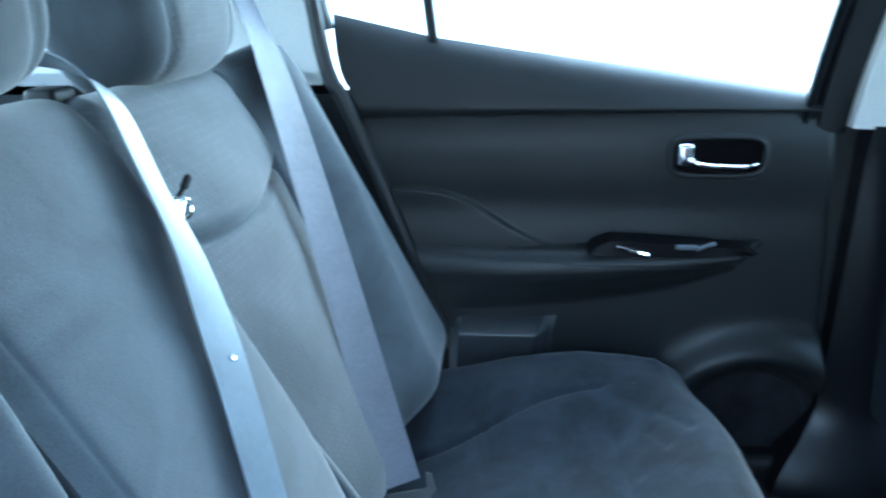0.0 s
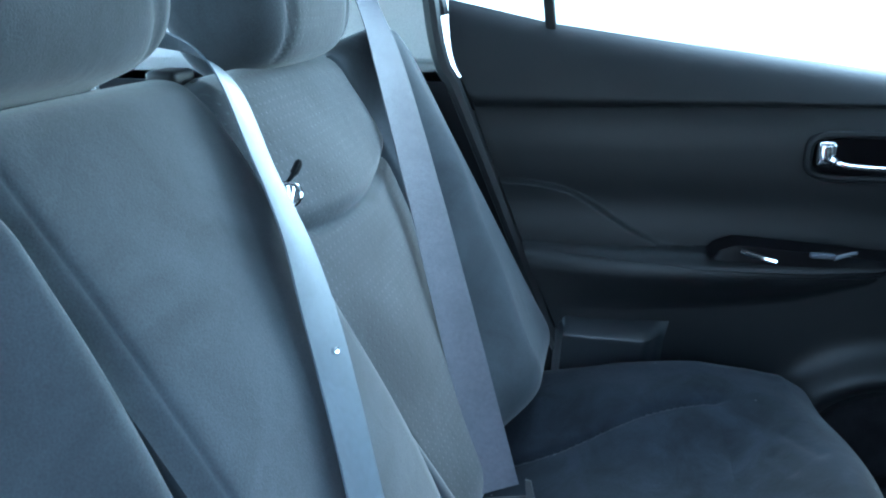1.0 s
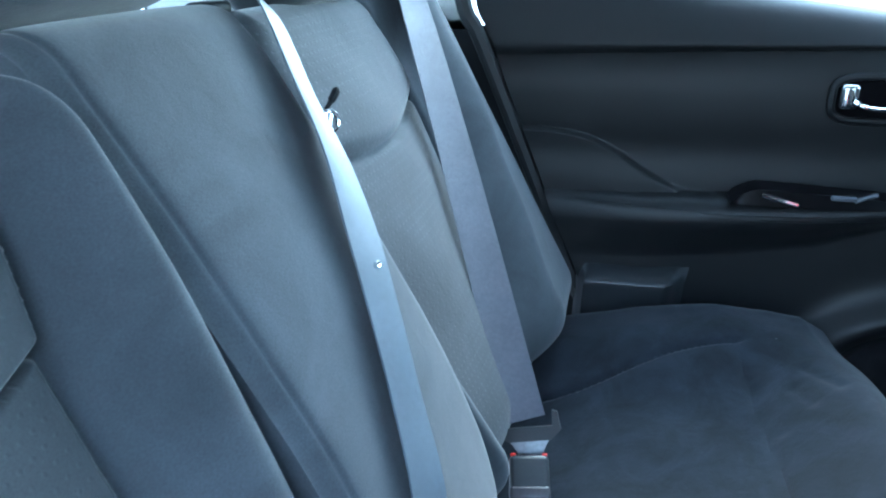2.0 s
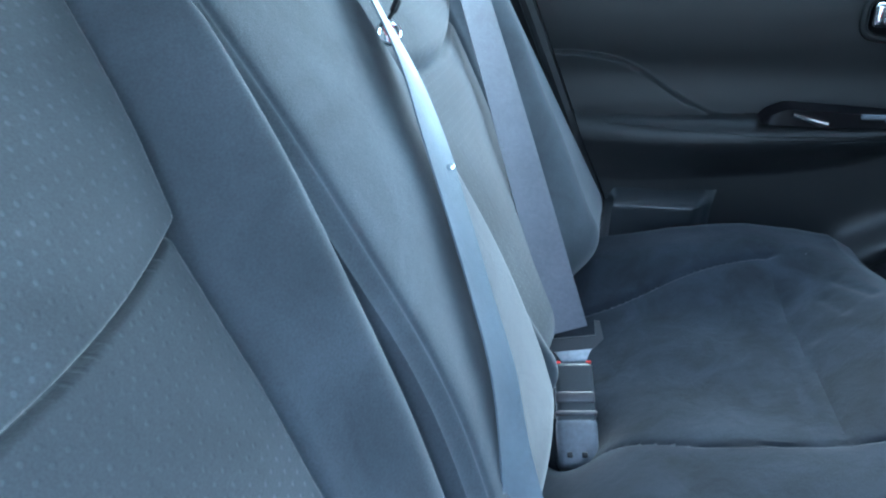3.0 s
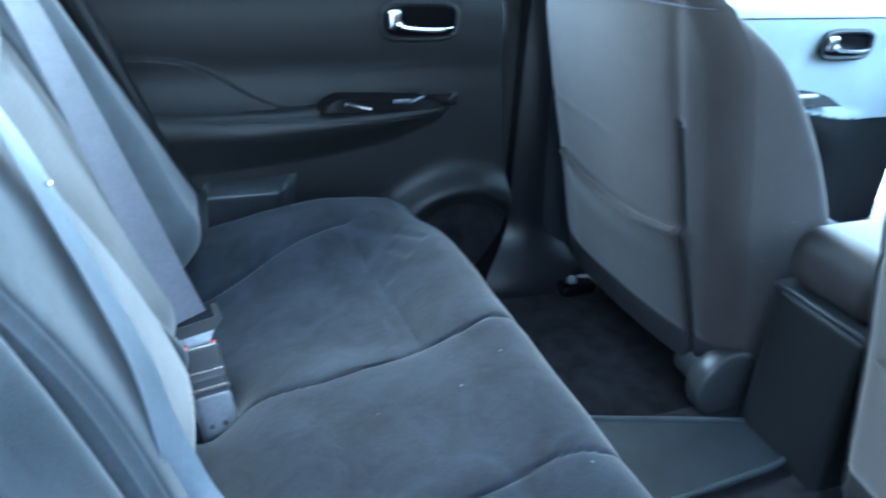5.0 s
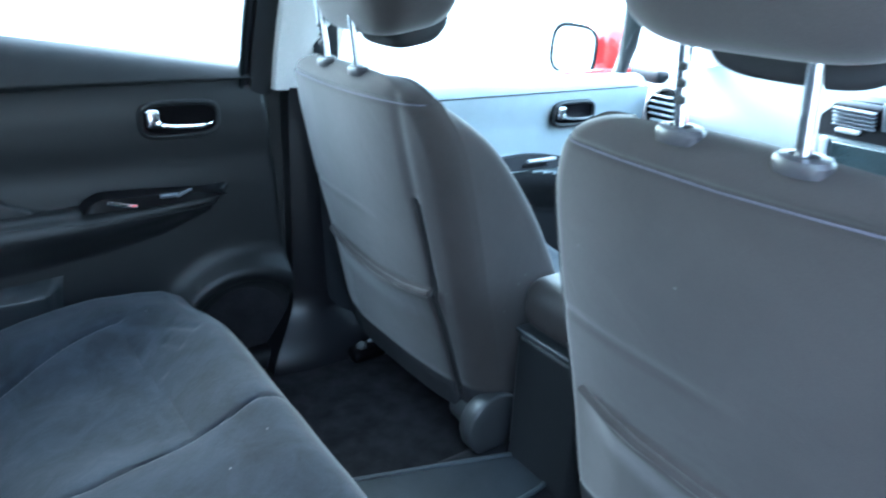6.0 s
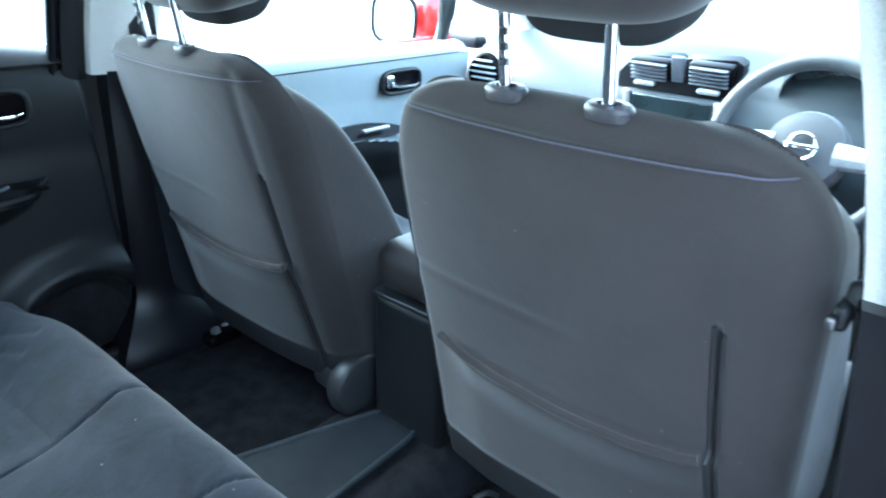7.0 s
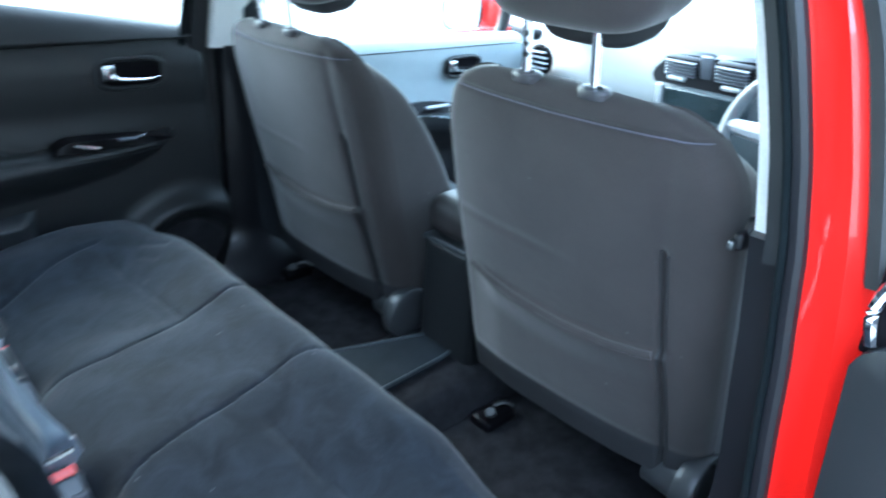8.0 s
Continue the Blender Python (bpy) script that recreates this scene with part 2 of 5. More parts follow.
def box(center, size, r=0.0, turn=None, seg=3):
    bm = bmesh.new()
    bmesh.ops.create_cube(bm, size=1.0)
    bmesh.ops.scale(bm, vec=size, verts=bm.verts)
    if r:
        bmesh.ops.bevel(bm, geom=list(bm.edges), offset=min(r, min(size) * 0.49), segments=seg, profile=0.5, affect="EDGES")
    m = Matrix.Translation(center) @ (turn.to_4x4() if turn is not None else Matrix())
    v = np.array([m @ x.co for x in bm.verts])
    bm.verts.index_update()
    f = [tuple(x.index for x in q.verts) for q in bm.faces]
    bm.free()
    return v, f


def turned(rx=0, ry=0, rz=0):
    return Euler([radians(a) for a in (rx, ry, rz)]).to_matrix()


def curve(points, n=12):
    """A smooth line through points."""
    p = np.asarray(points, float)
    p = np.vstack([2 * p[0] - p[1], p, 2 * p[-1] - p[-2]])
    out = []
    for i in range(1, len(p) - 2):
        a, b, c, d = p[i - 1:i + 3]
        for t in np.linspace(0, 1, n, endpoint=False):
            out.append(0.5 * (2 * b + (c - a) * t + (2 * a - 5 * b + 4 * c - d) * t * t + (3 * b - a - 3 * c + d) * t ** 3))
    out.append(p[-2])
    return np.array(out)


def tube(line, r, n=8, closed=False, flat=1.0, up=(0, 0, 1)):
    line = np.asarray(line, float)
    if closed:
        tan = np.roll(line, -1, 0) - np.roll(line, 1, 0)
    else:
        tan = np.gradient(line, axis=0)
    tan /= np.linalg.norm(tan, axis=1)[:, None] + 1e-9
    side = np.cross(tan, np.asarray(up, float))
    side /= np.linalg.norm(side, axis=1)[:, None] + 1e-9
    nor = np.cross(side, tan)
    a = np.linspace(0, 2 * np.pi, n, endpoint=False)
    R = np.broadcast_to(np.asarray(r, float), (len(line),))
    P = line[:, None] + R[:, None, None] * (np.cos(a)[None, :, None] * side[:, None] * flat + np.sin(a)[None, :, None] * nor[:, None])
    k = len(line)
    faces = []
    for i in range(k if closed else k - 1):
        for j in range(n):
            faces.append((i * n + j, i * n + (j + 1) % n, ((i + 1) % k) * n + (j + 1) % n, ((i + 1) % k) * n + j))
    if not closed:
        faces += [tuple(range(n)), tuple((k - 1) * n + j for j in reversed(range(n)))]
    return P.reshape(-1, 3), faces


def lathe(profile, at, axis, n=32):
    """A turned shape: profile rows of (radius, height along axis)."""
    m = Vector(axis).to_track_quat("Z", "Y").to_matrix()
    a = np.linspace(0, 2 * np.pi, n, endpoint=False)
    verts = [np.array(at) + np.array(m @ Vector((r * math.cos(t), r * math.sin(t), h))) for r, h in profile for t in a]
    faces = [(i * n + j, i * n + (j + 1) % n, (i + 1) * n + (j + 1) % n, (i + 1) * n + j) for i in range(len(profile) - 1) for j in range(n)]
    faces += [tuple(reversed(range(n))), tuple((len(profile) - 1) * n + j for j in range(n))]
    return np.array(verts), faces


def prism(outline, back):
    """A solid plate from a flat outline of points, moved by back."""
    p = np.asarray(outline, float)
    n = len(p)
    v = np.vstack([p, p + np.asarray(back)])
    f = [tuple(range(n)), tuple(reversed(range(n, 2 * n)))] + [(i, (i + 1) % n, (i + 1) % n + n, i + n) for i in range(n)]
    return v, f


def strap(line, across, width=0.047, thick=0.0014, cup=0.0):
    """A webbing strip along line; across: the direction of its width at every row of line."""
    line, across = np.asarray(line, float), np.asarray(across, float)
    tan = np.gradient(line, axis=0)
    across = across - tan * (np.sum(across * tan, 1) / np.sum(tan * tan, 1))[:, None]
    across /= np.linalg.norm(across, axis=1)[:, None]
    nor = np.cross(across, tan)
    nor /= np.linalg.norm(nor, axis=1)[:, None]
    k = np.linspace(-0.5, 0.5, 9)
    P = line[:, None] + width * k[None, :, None] * across[:, None] + cup * (1 - 4 * k ** 2)[None, :, None] * nor[:, None]
    return slab(P, P + thick * nor[:, None])


def smooth01(a, b, x):
    t = np.clip((np.asarray(x, float) - a) / (b - a), 0, 1)
    return t * t * (3 - 2 * t)


def roll_off(d, r):
    """How far a padded edge of radius r drops at the distance d from the rim."""
    t = 1 - np.clip(d, 0, r) / r
    return r * (1 - np.sqrt(np.maximum(0, 1 - t * t)))


def groove(d, width, depth):
    return depth * np.exp(-(d / width) ** 2)


def ease(n):
    """Steps from 0 to 1, closer together at both ends."""
    t = np.linspace(0, 1, n)
    return 0.5 * t + 0.5 * (0.5 - 0.5 * np.cos(np.pi * t))

# ---- structure ----


def structure(ob, label, category):
    return tagged(ob, label, category, kind="structure")


structure(part("ground", box((0, 0, -0.05), (400, 400, 0.1)), CONCRETE), "sunlit pale concrete ground around the car", "ground")
structure(part("wall_garden", box((0.5, 14.0, 0.9), (40, 0.25, 1.8)), RENDERED), "cream rendered garden wall in sunlight", "wall")
# unseen wall, added to hold back daylight through the open right door
structure(part("wall_blocker", box((1.5, -3.6, 1.1), (11, 0.3, 2.2)), BLOCKER_WALL), "added plain grey wall, out of view, that cuts light from the right", "wall")

# floor pan with its tunnel
fx = np.linspace(0.60, 2.75, 60)
fy = np.linspace(-0.74, 0.74, 75)
FX, FY = np.meshgrid(fx, fy, indexing="ij")
FZ = 0.352 + 0.065 * (1 - smooth01(0.10, 0.17, np.abs(FY - 0.02))) + 0.006 * np.sin(9 * FX) * np.sin(11 * FY)
structure(part("floor", slab(np.dstack([FX, FY, FZ]), (0, 0, -0.12)), CARPET), "black carpeted cabin floor with a raised tunnel", "floor")

roof_p = np.dstack(np.meshgrid(np.linspace(-0.35, 1.85, 24), np.linspace(-0.60, 0.60, 20), indexing="ij"))
RZ = 1.47 - 0.09 * (roof_p[..., 1] / 0.6) ** 2 - 0.05 * ((roof_p[..., 0] - 0.8) / 1.1) ** 2
structure(part("ceiling", slab(np.dstack([roof_p, RZ]), (0, 0, 0.012)), LINER), "pale felt headliner of the car", "ceiling")
structure(part("roof", slab(np.dstack([roof_p, RZ + 0.016]), (0, 0, 0.03)), PAINT), "red painted car roof", "roof")


for side, name in ((1, "roof_rail_left"), (-1, "roof_rail_right")):
    rail = np.array([[(x, side * y, z - 0.05 * ((x - 0.8) / 1.1) ** 2) for y, z in ((0.59, 1.372), (0.615, 1.350), (0.640, 1.348), (0.668, 1.362), (0.672, 1.385), (0.64, 1.425), (0.60, 1.436))] for x in np.linspace(-0.35, 1.85, 16)])
    structure(part(name, slab(rail, (0, 0, 0.006)), PAINT if side < 0 else BEIGE), "roof rail over the car doors", "roof rail")


def side_wall(name, side):
    """The body side: rear quarter, sill and pillars, as one pressed shell with trim parts."""
    root = thing(name, (0.6, 0.72 * side, 0.36), "red painted body side with pillars and sill", "car body", kind="structure")
    # rear quarter behind the door opening
    edge = curve([(0.34, 1.40), (0.372, 1.15), (0.385, 1.02), (0.425, 0.94), (0.52, 0.71), (0.585, 0.55), (0.66, 0.40)], 8)
    P = np.zeros((len(edge), 12, 3))
    for i, (x, z) in enumerate(edge):
        for j, k in enumerate(np.linspace(0, 1, 12)):
            xx = x + (-0.45 - x) * k
            P[i, j] = (xx, side * (0.69 - 0.09 * smooth01(1.0, 1.45, z)), z)
    upper, lower = P[edge[:, 1] > 0.985], P[edge[:, 1] <= 1.03]
    part("pillar_trim", slab(upper, (0, side * 0.03, 0)), BEIGE, root, "warm grey upper pillar trim")
    part("quarter_trim", slab(lower, (0, side * 0.03, 0)), TRIM, root)
    outer = P[edge[:, 1] < 1.03].copy()
    outer[..., 0] -= 0.06
    outer[..., 1] += side * 0.12
    outer[-1, :, 2] = 0.2
    part("quarter_panel", slab(outer, (0, side * 0.02, 0)), PAINT, root, "red painted rear quarter panel")
    low = edge[edge[:, 1] < 0.97]
    G = np.array([[(x - 0.05 + 0.12 * k, side * 0.728, z) for k in (0, 0.5, 1)] for x, z in low])
    if side > 0:
        part("jamb_backing", slab(G, (0, 0.012, 0)), RUBBER, root)
    part("sill_trim", box((1.35, side * 0.70, 0.355), (2.1, 0.12, 0.07), 0.02), TRIM, root, "black plastic sill plate")
    part("sill_panel", box((1.35, side * 0.79, 0.30), (2.3, 0.08, 0.16), 0.02), PAINT, root, "red painted sill")
    return root


side_wall("wall_left", 1)
side_wall("wall_right", -1)


def centre_pillar(name, side):
    """The pillar between the doors: painted jamb, rubber seal, black lower trim and pale upper trim."""
    tuck = 0.0 if side > 0 else 0.020
    root = thing(name, (1.15, side * 0.70, 0.36), "car door pillar, pale trim above and black trim below", "pillar", kind="structure")
    zs = np.linspace(0.30, 1.42, 46)

    def inward(z):
        if side < 0:
            return np.interp(z, (0.30, 0.67, 0.75, 0.834, 0.90, 0.956, 1.038, 1.088, 1.156, 1.20, 1.42), (-0.008, 0.003, 0.012, 0.020, 0.029, 0.036, 0.053, 0.067, 0.088, 0.104, 0.205))
        return 0.25 * smooth01(0.86, 1.62, z) + 0.02 * (z - 0.9)

    def column(z0, z1, x0, x1, y0, y1, bulge=0.012, flare=0.0):
        z = np.linspace(z0, z1, 30)
        k = np.linspace(-1, 1, 9)
        P = np.zeros((30, 9, 3))
        for i, zz in enumerate(z):
            spread = flare * (smooth01(0.49, 0.35, zz) if side > 0 else smooth01(0.62, 0.36, zz))
            for j, kk in enumerate(k):
                P[i, j] = (x0 - spread + (x1 - x0 + 2 * spread) * (kk + 1) / 2, side * (y0 - inward(zz) - bulge * (1 - kk * kk) - spread * 0.9), zz)
        return slab(P, np.dstack([P[..., 0], side * (y1 - inward(P[..., 2])), P[..., 2]]))
    part("lower_trim", column(0.33, 0.945, 1.166 if side > 0 else 1.122, 1.27, 0.655 if side > 0 else 0.650, 0.70, flare=0.075 if side > 0 else 0.06), PILLAR, root, "black plastic lower pillar trim")
    part("upper_trim", column(0.94, 1.42, 1.142, 1.27, 0.664 - 0.9 * tuck, 0.70), BEIGE, root, "pale upper pillar trim")
    part("edge_trim", column(0.93, 1.42, 1.100, 1.140, 0.676 if side < 0 else 0.684, 0.716, 0.004), SOFT_TRIM, root)
    seal = [(1.092, side * ((0.700 if side > 0 else 0.711) - inward(z)), z) for z in zs]
    door_seal = part("door_seal", tube(seal, 0.011, 10, up=(1, 0, 0)), PILLAR, root, "black rubber door seal")
    lip = [(1.0835, side * ((0.690 if side > 0 else 0.701) - inward(z)), z) for z in zs]
    part("seal_lip", tube(lip, 0.0045, 8, up=(1, 0, 0)), RIM, door_seal)
    if side > 0:
        part("gap_seal", box((1.160, 0.706, 0.66), (0.09, 0.02, 0.66), 0.006), RUBBER, root, "black rubber in the door gap")
        return root
    # painted jamb, facing the opening, with its outer ridge
    P = np.zeros((len(zs), 7, 3))
    for i, z in enumerate(zs):
        o = inward(z)
        prof = ((1.100, 0.714), (1.092, 0.722), (1.090, 0.740), (1.083, 0.752), (1.078, 0.762), (1.090, 0.778), (1.100, 0.80))
        for j, (x, y) in enumerate(prof):
            P[i, j] = (x, side * (y - o), z)
    part("painted_jamb", slab(P, (0.10, 0, 0)), PAINT, root, "glossy red painted door jamb")
    return root


centre_pillar("pillar_left", 1)
centre_pillar("pillar_right", -1)

# front pillars, windscreen, tail
for side, name in ((1, "front_pillar_left"), (-1, "front_pillar_right")):
    line = curve([(2.78, side * 0.74, 0.86), (2.45, side * 0.70, 1.06), (2.1, side * 0.635, 1.27), (1.8, side * 0.585, 1.40)], 8)
    structure(part(name, tube(line, 0.035, 10, flat=1.3), BEIGE), "pale trimmed windscreen pillar", "pillar")
    line = curve([(2.16, side * 0.725, 0.90), (2.17, side * 0.705, 1.0), (2.14, side * 0.675, 1.14), (2.05, side * 0.625, 1.29)], 8)
    structure(part("quarter_post_" + name[13:], tube(line, 0.02, 10, flat=1.3), SOFT_TRIM), "black window post at the front door", "pillar")
structure(part("wall_tail", box((-0.42, 0, 0.70), (0.10, 1.40, 0.70), 0.03), BEIGE), "pale trimmed inside of the tailgate", "tailgate")
structure(part("wall_boot", box((0.05, 0, 0.58), (0.80, 1.36, 0.04), 0.01), TRIM), "black load floor behind the rear seat", "floor")
W = np.array([[(2.78, y, 0.90 - 0.02 * (y / 0.7) ** 2), (2.35, y * 0.94, 1.17), (1.86, y * 0.84, 1.40)] for y in np.linspace(-0.72, 0.72, 9)])
pane = structure(part("window_front", slab(W, (0.004, 0, 0.004)), GLASS), "clear windscreen", "window")
pane.visible_shadow = False
B = np.array([[(-0.42, y, 1.05), (-0.36, y * 0.9, 1.38)] for y in np.linspace(-0.66, 0.66, 5)])
pane = structure(part("window_tail", slab(B, (-0.004, 0, 0)), GLASS), "clear tailgate window", "window")
pane.visible_shadow = False
structure(part("cowl", box((2.82, 0, 0.84), (0.22, 1.5, 0.08), 0.02), TRIM), "black cowl under the windscreen", "trim")
structure(part("bulkhead", box((2.72, 0, 0.55), (0.06, 1.46, 0.55), 0.01), CARPET), "black footwell bulkhead", "wall")

# ---- doors ----


def handle_set(root, x0, x1, z0, z1, y, side=1):
    """Inside release: recessed bezel, dark cup and chrome lever."""
    cx, cz, hx, hz = (x0 + x1) / 2, (z0 + z1) / 2, (x1 - x0) / 2, (z1 - z0) / 2
    a = np.linspace(0, 2 * np.pi, 40, endpoint=False)

    def oval(k):
        return [(cx + hx * k * np.sign(math.cos(t)) * abs(math.cos(t)) ** 0.45, cz + hz * k * np.sign(math.sin(t)) * abs(math.sin(t)) ** 0.55) for t in a]
    ring = np.array([(x, y - 0.004 * side, z) for x, z in oval(1.0)])
    bezel = part("handle_bezel", tube(ring, 0.0055, 8, closed=True, up=(0, 1, 0)), SOFT_TRIM, root)
    part("handle_cup", prism([(x, y - 0.0015 * side, z) for x, z in oval(0.97)], (0, 0.02 * side, 0)), GLOSS, root)
    lever = part("handle_lever", join(
        box((x0 + 0.020, y - 0.010 * side, cz + 0.004), (0.024, 0.014, 0.034), 0.006),
        tube(curve([(x0 + 0.025, y - 0.013 * side, cz - 0.001), (x0 + 0.045, y - 0.016 * side, cz - 0.009), (x1 - 0.04, y - 0.016 * side, cz - 0.012), (x1 - 0.014, y - 0.013 * side, cz - 0.009)], 6), [0.010] * 3 + [0.0075] * 12 + [0.004] * 4, 10, flat=0.6, up=(0, 1, 0))), CHROME, root, "chrome inside door handle")
    return bezel, lever


def rear_door_left():
    root = thing("door_1", (0.75, 0.70, 0.36), "closed rear door with charcoal trim and chrome handle", "car door", kind="structure")
    rear = curve([(0.385, 1.10), (0.398, 1.02), (0.43, 0.955), (0.525, 0.715), (0.588, 0.56), (0.66, 0.42), (0.70, 0.33)], 10)

    def x_rear(z):
        return np.interp(z, rear[::-1, 1], rear[::-1, 0])
    zs = np.concatenate([np.linspace(0.335, 0.60, 60), np.linspace(0.603, 0.86, 150), np.linspace(0.863, 0.962, 30)])
    us = np.linspace(0, 1, 200)
    X = np.zeros((len(zs), len(us)))
    Y = X.copy()
    Z = X.copy()
    for i, z in enumerate(zs):
        x0, x1 = x_rear(z), np.interp(z, (0.33, 0.49, 0.93), (1.168, 1.165, 1.130))
        x = x0 + (x1 - x0) * us
        X[i], Z[i] = x, z
        y = np.full_like(x, 0.668 + 0.016 * np.clip((z - 0.895) / 0.065, 0, 1) ** 2 + 0.006 * math.exp(-((z - 0.815) / 0.036) ** 2))
        # lower field, a step proud of the upper one, under a crease that sweeps down to the switch plate
        crease = np.interp(x, (0.40, 0.47, 0.51, 0.548, 0.575, 0.60, 0.625, 0.653, 0.68, 0.71, 0.745, 0.78), (0.846, 0.846, 0.8445, 0.840, 0.833, 0.821, 0.806, 0.787, 0.7715, 0.7585, 0.752, 0.750))
        step = smooth01(0.003, -0.004, z - crease) * smooth01(0.80, 0.70, x)
        y -= 0.010 * step * (1 - 0.5 * smooth01(0.66, 0.74, x))
        # padded armrest: a firm upper edge, a belly that fades downwards, a point at the front
        top = np.interp(x, (0.45, 0.62, 0.776, 1.05), (0.752, 0.752, 0.757, 0.768))
        low = np.interp(x, (0.45, 0.70, 0.80, 0.91, 1.00, 1.045), (0.640, 0.652, 0.660, 0.680, 0.714, 0.762))
        q = np.clip((z - low) / (top - low), 0, 1)
        belly = np.where(q > 0.66, np.sqrt(np.maximum(0, 1 - ((q - 0.66) / 0.34) ** 2)), 0.3 * q / 0.66 + 0.7 * smooth01(0.0, 0.66, q))
        y -= (0.038 - 0.018 * smooth01(0.74, 0.46, x) - 0.005 * step) * belly * smooth01(1.045, 1.00, x)
        # swelling above the loudspeaker, cut off by the rim of its recess
        r = np.hypot((x - 1.062) / 1.16, z - 0.455)
        y -= 0.034 * np.exp(-((r - 0.126) / 0.030) ** 2) * smooth01(0.40, 0.52, z)
        y += 0.014 * smooth01(0.1015, 0.0975, r)
        # lower edge turns outwards
        y += 0.02 * smooth01(0.40, 0.335, z)
        y += roll_off((1 - us) * 0.7, 0.015) * 0.7
        Y[i] = y
    part("trim_panel", slab(np.dstack([X, Y, Z]), np.dstack([X, np.full_like(Y, 0.715), Z])), SOFT_TRIM, root, "charcoal door trim panel")
    line = []
    for x in np.linspace(0.555, 1.0, 60):
        z = np.interp(x, (0.555, 0.63, 0.70, 0.775, 0.885, 1.0), (0.744, 0.742, 0.739, 0.733, 0.736, 0.746))
        i = int(np.argmin(np.abs(zs - z)))
        line.append((x, float(np.interp(x, X[i], Y[i])) - 0.0008, z))
    for dz in (0.0, -0.006):
        part("stitching", tube(np.array(line) + np.array((0, 0, dz)), 0.0011, 6, up=(0, 1, 0)), SOFT_TRIM, root)
    # upper shoulder under the window
    P = []
    for x in np.linspace(0, 1, 60):
        row = []
        xx = 0.388 + (1.132 - 0.388) * x
        belt = np.interp(xx, (0.38, 0.54, 0.74, 1.13), (1.105, 1.068, 1.037, 0.984))
        base = np.interp(xx, (0.43, 0.72, 0.97, 1.13), (0.952, 0.957, 0.960, 0.961))
        for k in np.linspace(0, 1, 34):
            z = base + (belt - base) * k
            y = 0.669 + 0.007 * max(0.0, 1 - k / 0.13) ** 2 + 0.030 * max(0.0, k - 0.13) ** 1.1 + 0.013 * k ** 6
            row.append((max(xx, x_rear(z) + 0.004), y, z))
        P.append(row)
    P = np.array(P)
    part("upper_trim", slab(P, np.dstack([P[..., 0], np.full_like(P[..., 1], 0.72), P[..., 2] - 0.004])), SOFT_TRIM, root, "charcoal upper door trim below the window")
    handle_set(root, 0.893, 1.030, 0.867, 0.927, 0.668)
    # switch plate on the armrest
    a = np.linspace(0, 1, 30)
    low = np.column_stack([0.776 + 0.246 * a, 0.757 - 0.003 * np.sin(np.pi * a) + 0.004 * a])
    high = np.column_stack([0.776 + 0.246 * a, 0.758 + 0.023 * np.minimum(1, a / 0.14) ** 0.6 * (1 - a) ** 0.42])
    rows = []
    for q in np.linspace(0, 1, 7):
        zz = low[:, 1] + (high[:, 1] - low[:, 1]) * q
        rows.append(np.column_stack([low[:, 0], 0.6120 + 0.004 * q + 0.004 * (1 - np.sin(np.pi * np.clip(a, 0.02, 0.98)) ** 0.3), zz]))
    plate = part("switch_plate", slab(np.array(rows), (0, 0.045, 0.0)), GLOSS, root, "glossy black switch plate")
    part("grip", tube(curve([(0.815, 0.616, 0.772), (0.845, 0.614, 0.764), (0.862, 0.614, 0.760)], 6), 0.004, 8, up=(0, 1, 0)), CHROME, plate)
    part("window_switch", join(box((0.918, 0.616, 0.772), (0.032, 0.010, 0.007), 0.003), tube(curve([(0.932, 0.615, 0.768), (0.945, 0.613, 0.775), (0.958, 0.614, 0.779)], 5), 0.003, 8, up=(0, 1, 0))), TONGUE, plate)
    # low moulded block beside the seat, with a sloping lid and a drawn-in end
    P = []
    for x in np.concatenate([np.linspace(0.570, 0.700, 20), np.linspace(0.703, 0.736, 12)]):
        d = 0.034 * (1 - 0.85 * smooth01(0.703, 0.736, x)) * smooth01(0.572, 0.584, x)
        P.append([(x + 0.010 * k, 0.664 - d * a, z) for k, a, z in ((0, -0.4, 0.636), (0, 0.10, 0.634), (-0.2, 0.55, 0.625), (-0.4, 0.97, 0.614), (-0.5, 1.0, 0.611), (-0.6, 0.97, 0.604), (-0.8, 0.88, 0.56), (-1, 0.6, 0.53), (-1, -0.4, 0.515))])
    P = np.array(P)
    part("door_pocket", slab(P, np.dstack([P[..., 0], 0 * P[..., 1] + 0.690, P[..., 2]])), SATIN, root, "moulded black pocket at the seat side")
    # loudspeaker
    spk = part("speaker_grille", lathe([(0.004, 0.008), (0.05, 0.006), (0.094, 0.0)], (1.062, 0.6815, 0.452), (0, -1, 0), 36), CARPET, root, "black loudspeaker grille")
    part("speaker_ring", tube([(1.062 + 0.116 * math.cos(t), 0.6635, 0.455 + 0.100 * math.sin(t)) for t in np.linspace(0.62, np.pi - 0.30, 40)], 0.0030, 8, up=(0, 1, 0)), SATIN, spk)
    # rubber seal round the rear edge, window frame and glass
    seal = [(x - 0.014, 0.672, z) for x, z in rear[:-8]]
    top = [(0.36, 0.665, 1.22), (0.40, 0.63, 1.34)]
    part("rear_seal", tube(curve(top[::-1] + seal[::6], 6), 0.012, 8, up=(0, 1, 0)), RUBBER, root, "black rubber seal at the door edge")
    part("frame_rear", tube(curve([(0.378, 0.70, 1.08), (0.368, 0.69, 1.18), (0.42, 0.65, 1.33), (0.60, 0.62, 1.40)], 8), 0.013, 8, up=(0, 1, 0)), RUBBER, root)
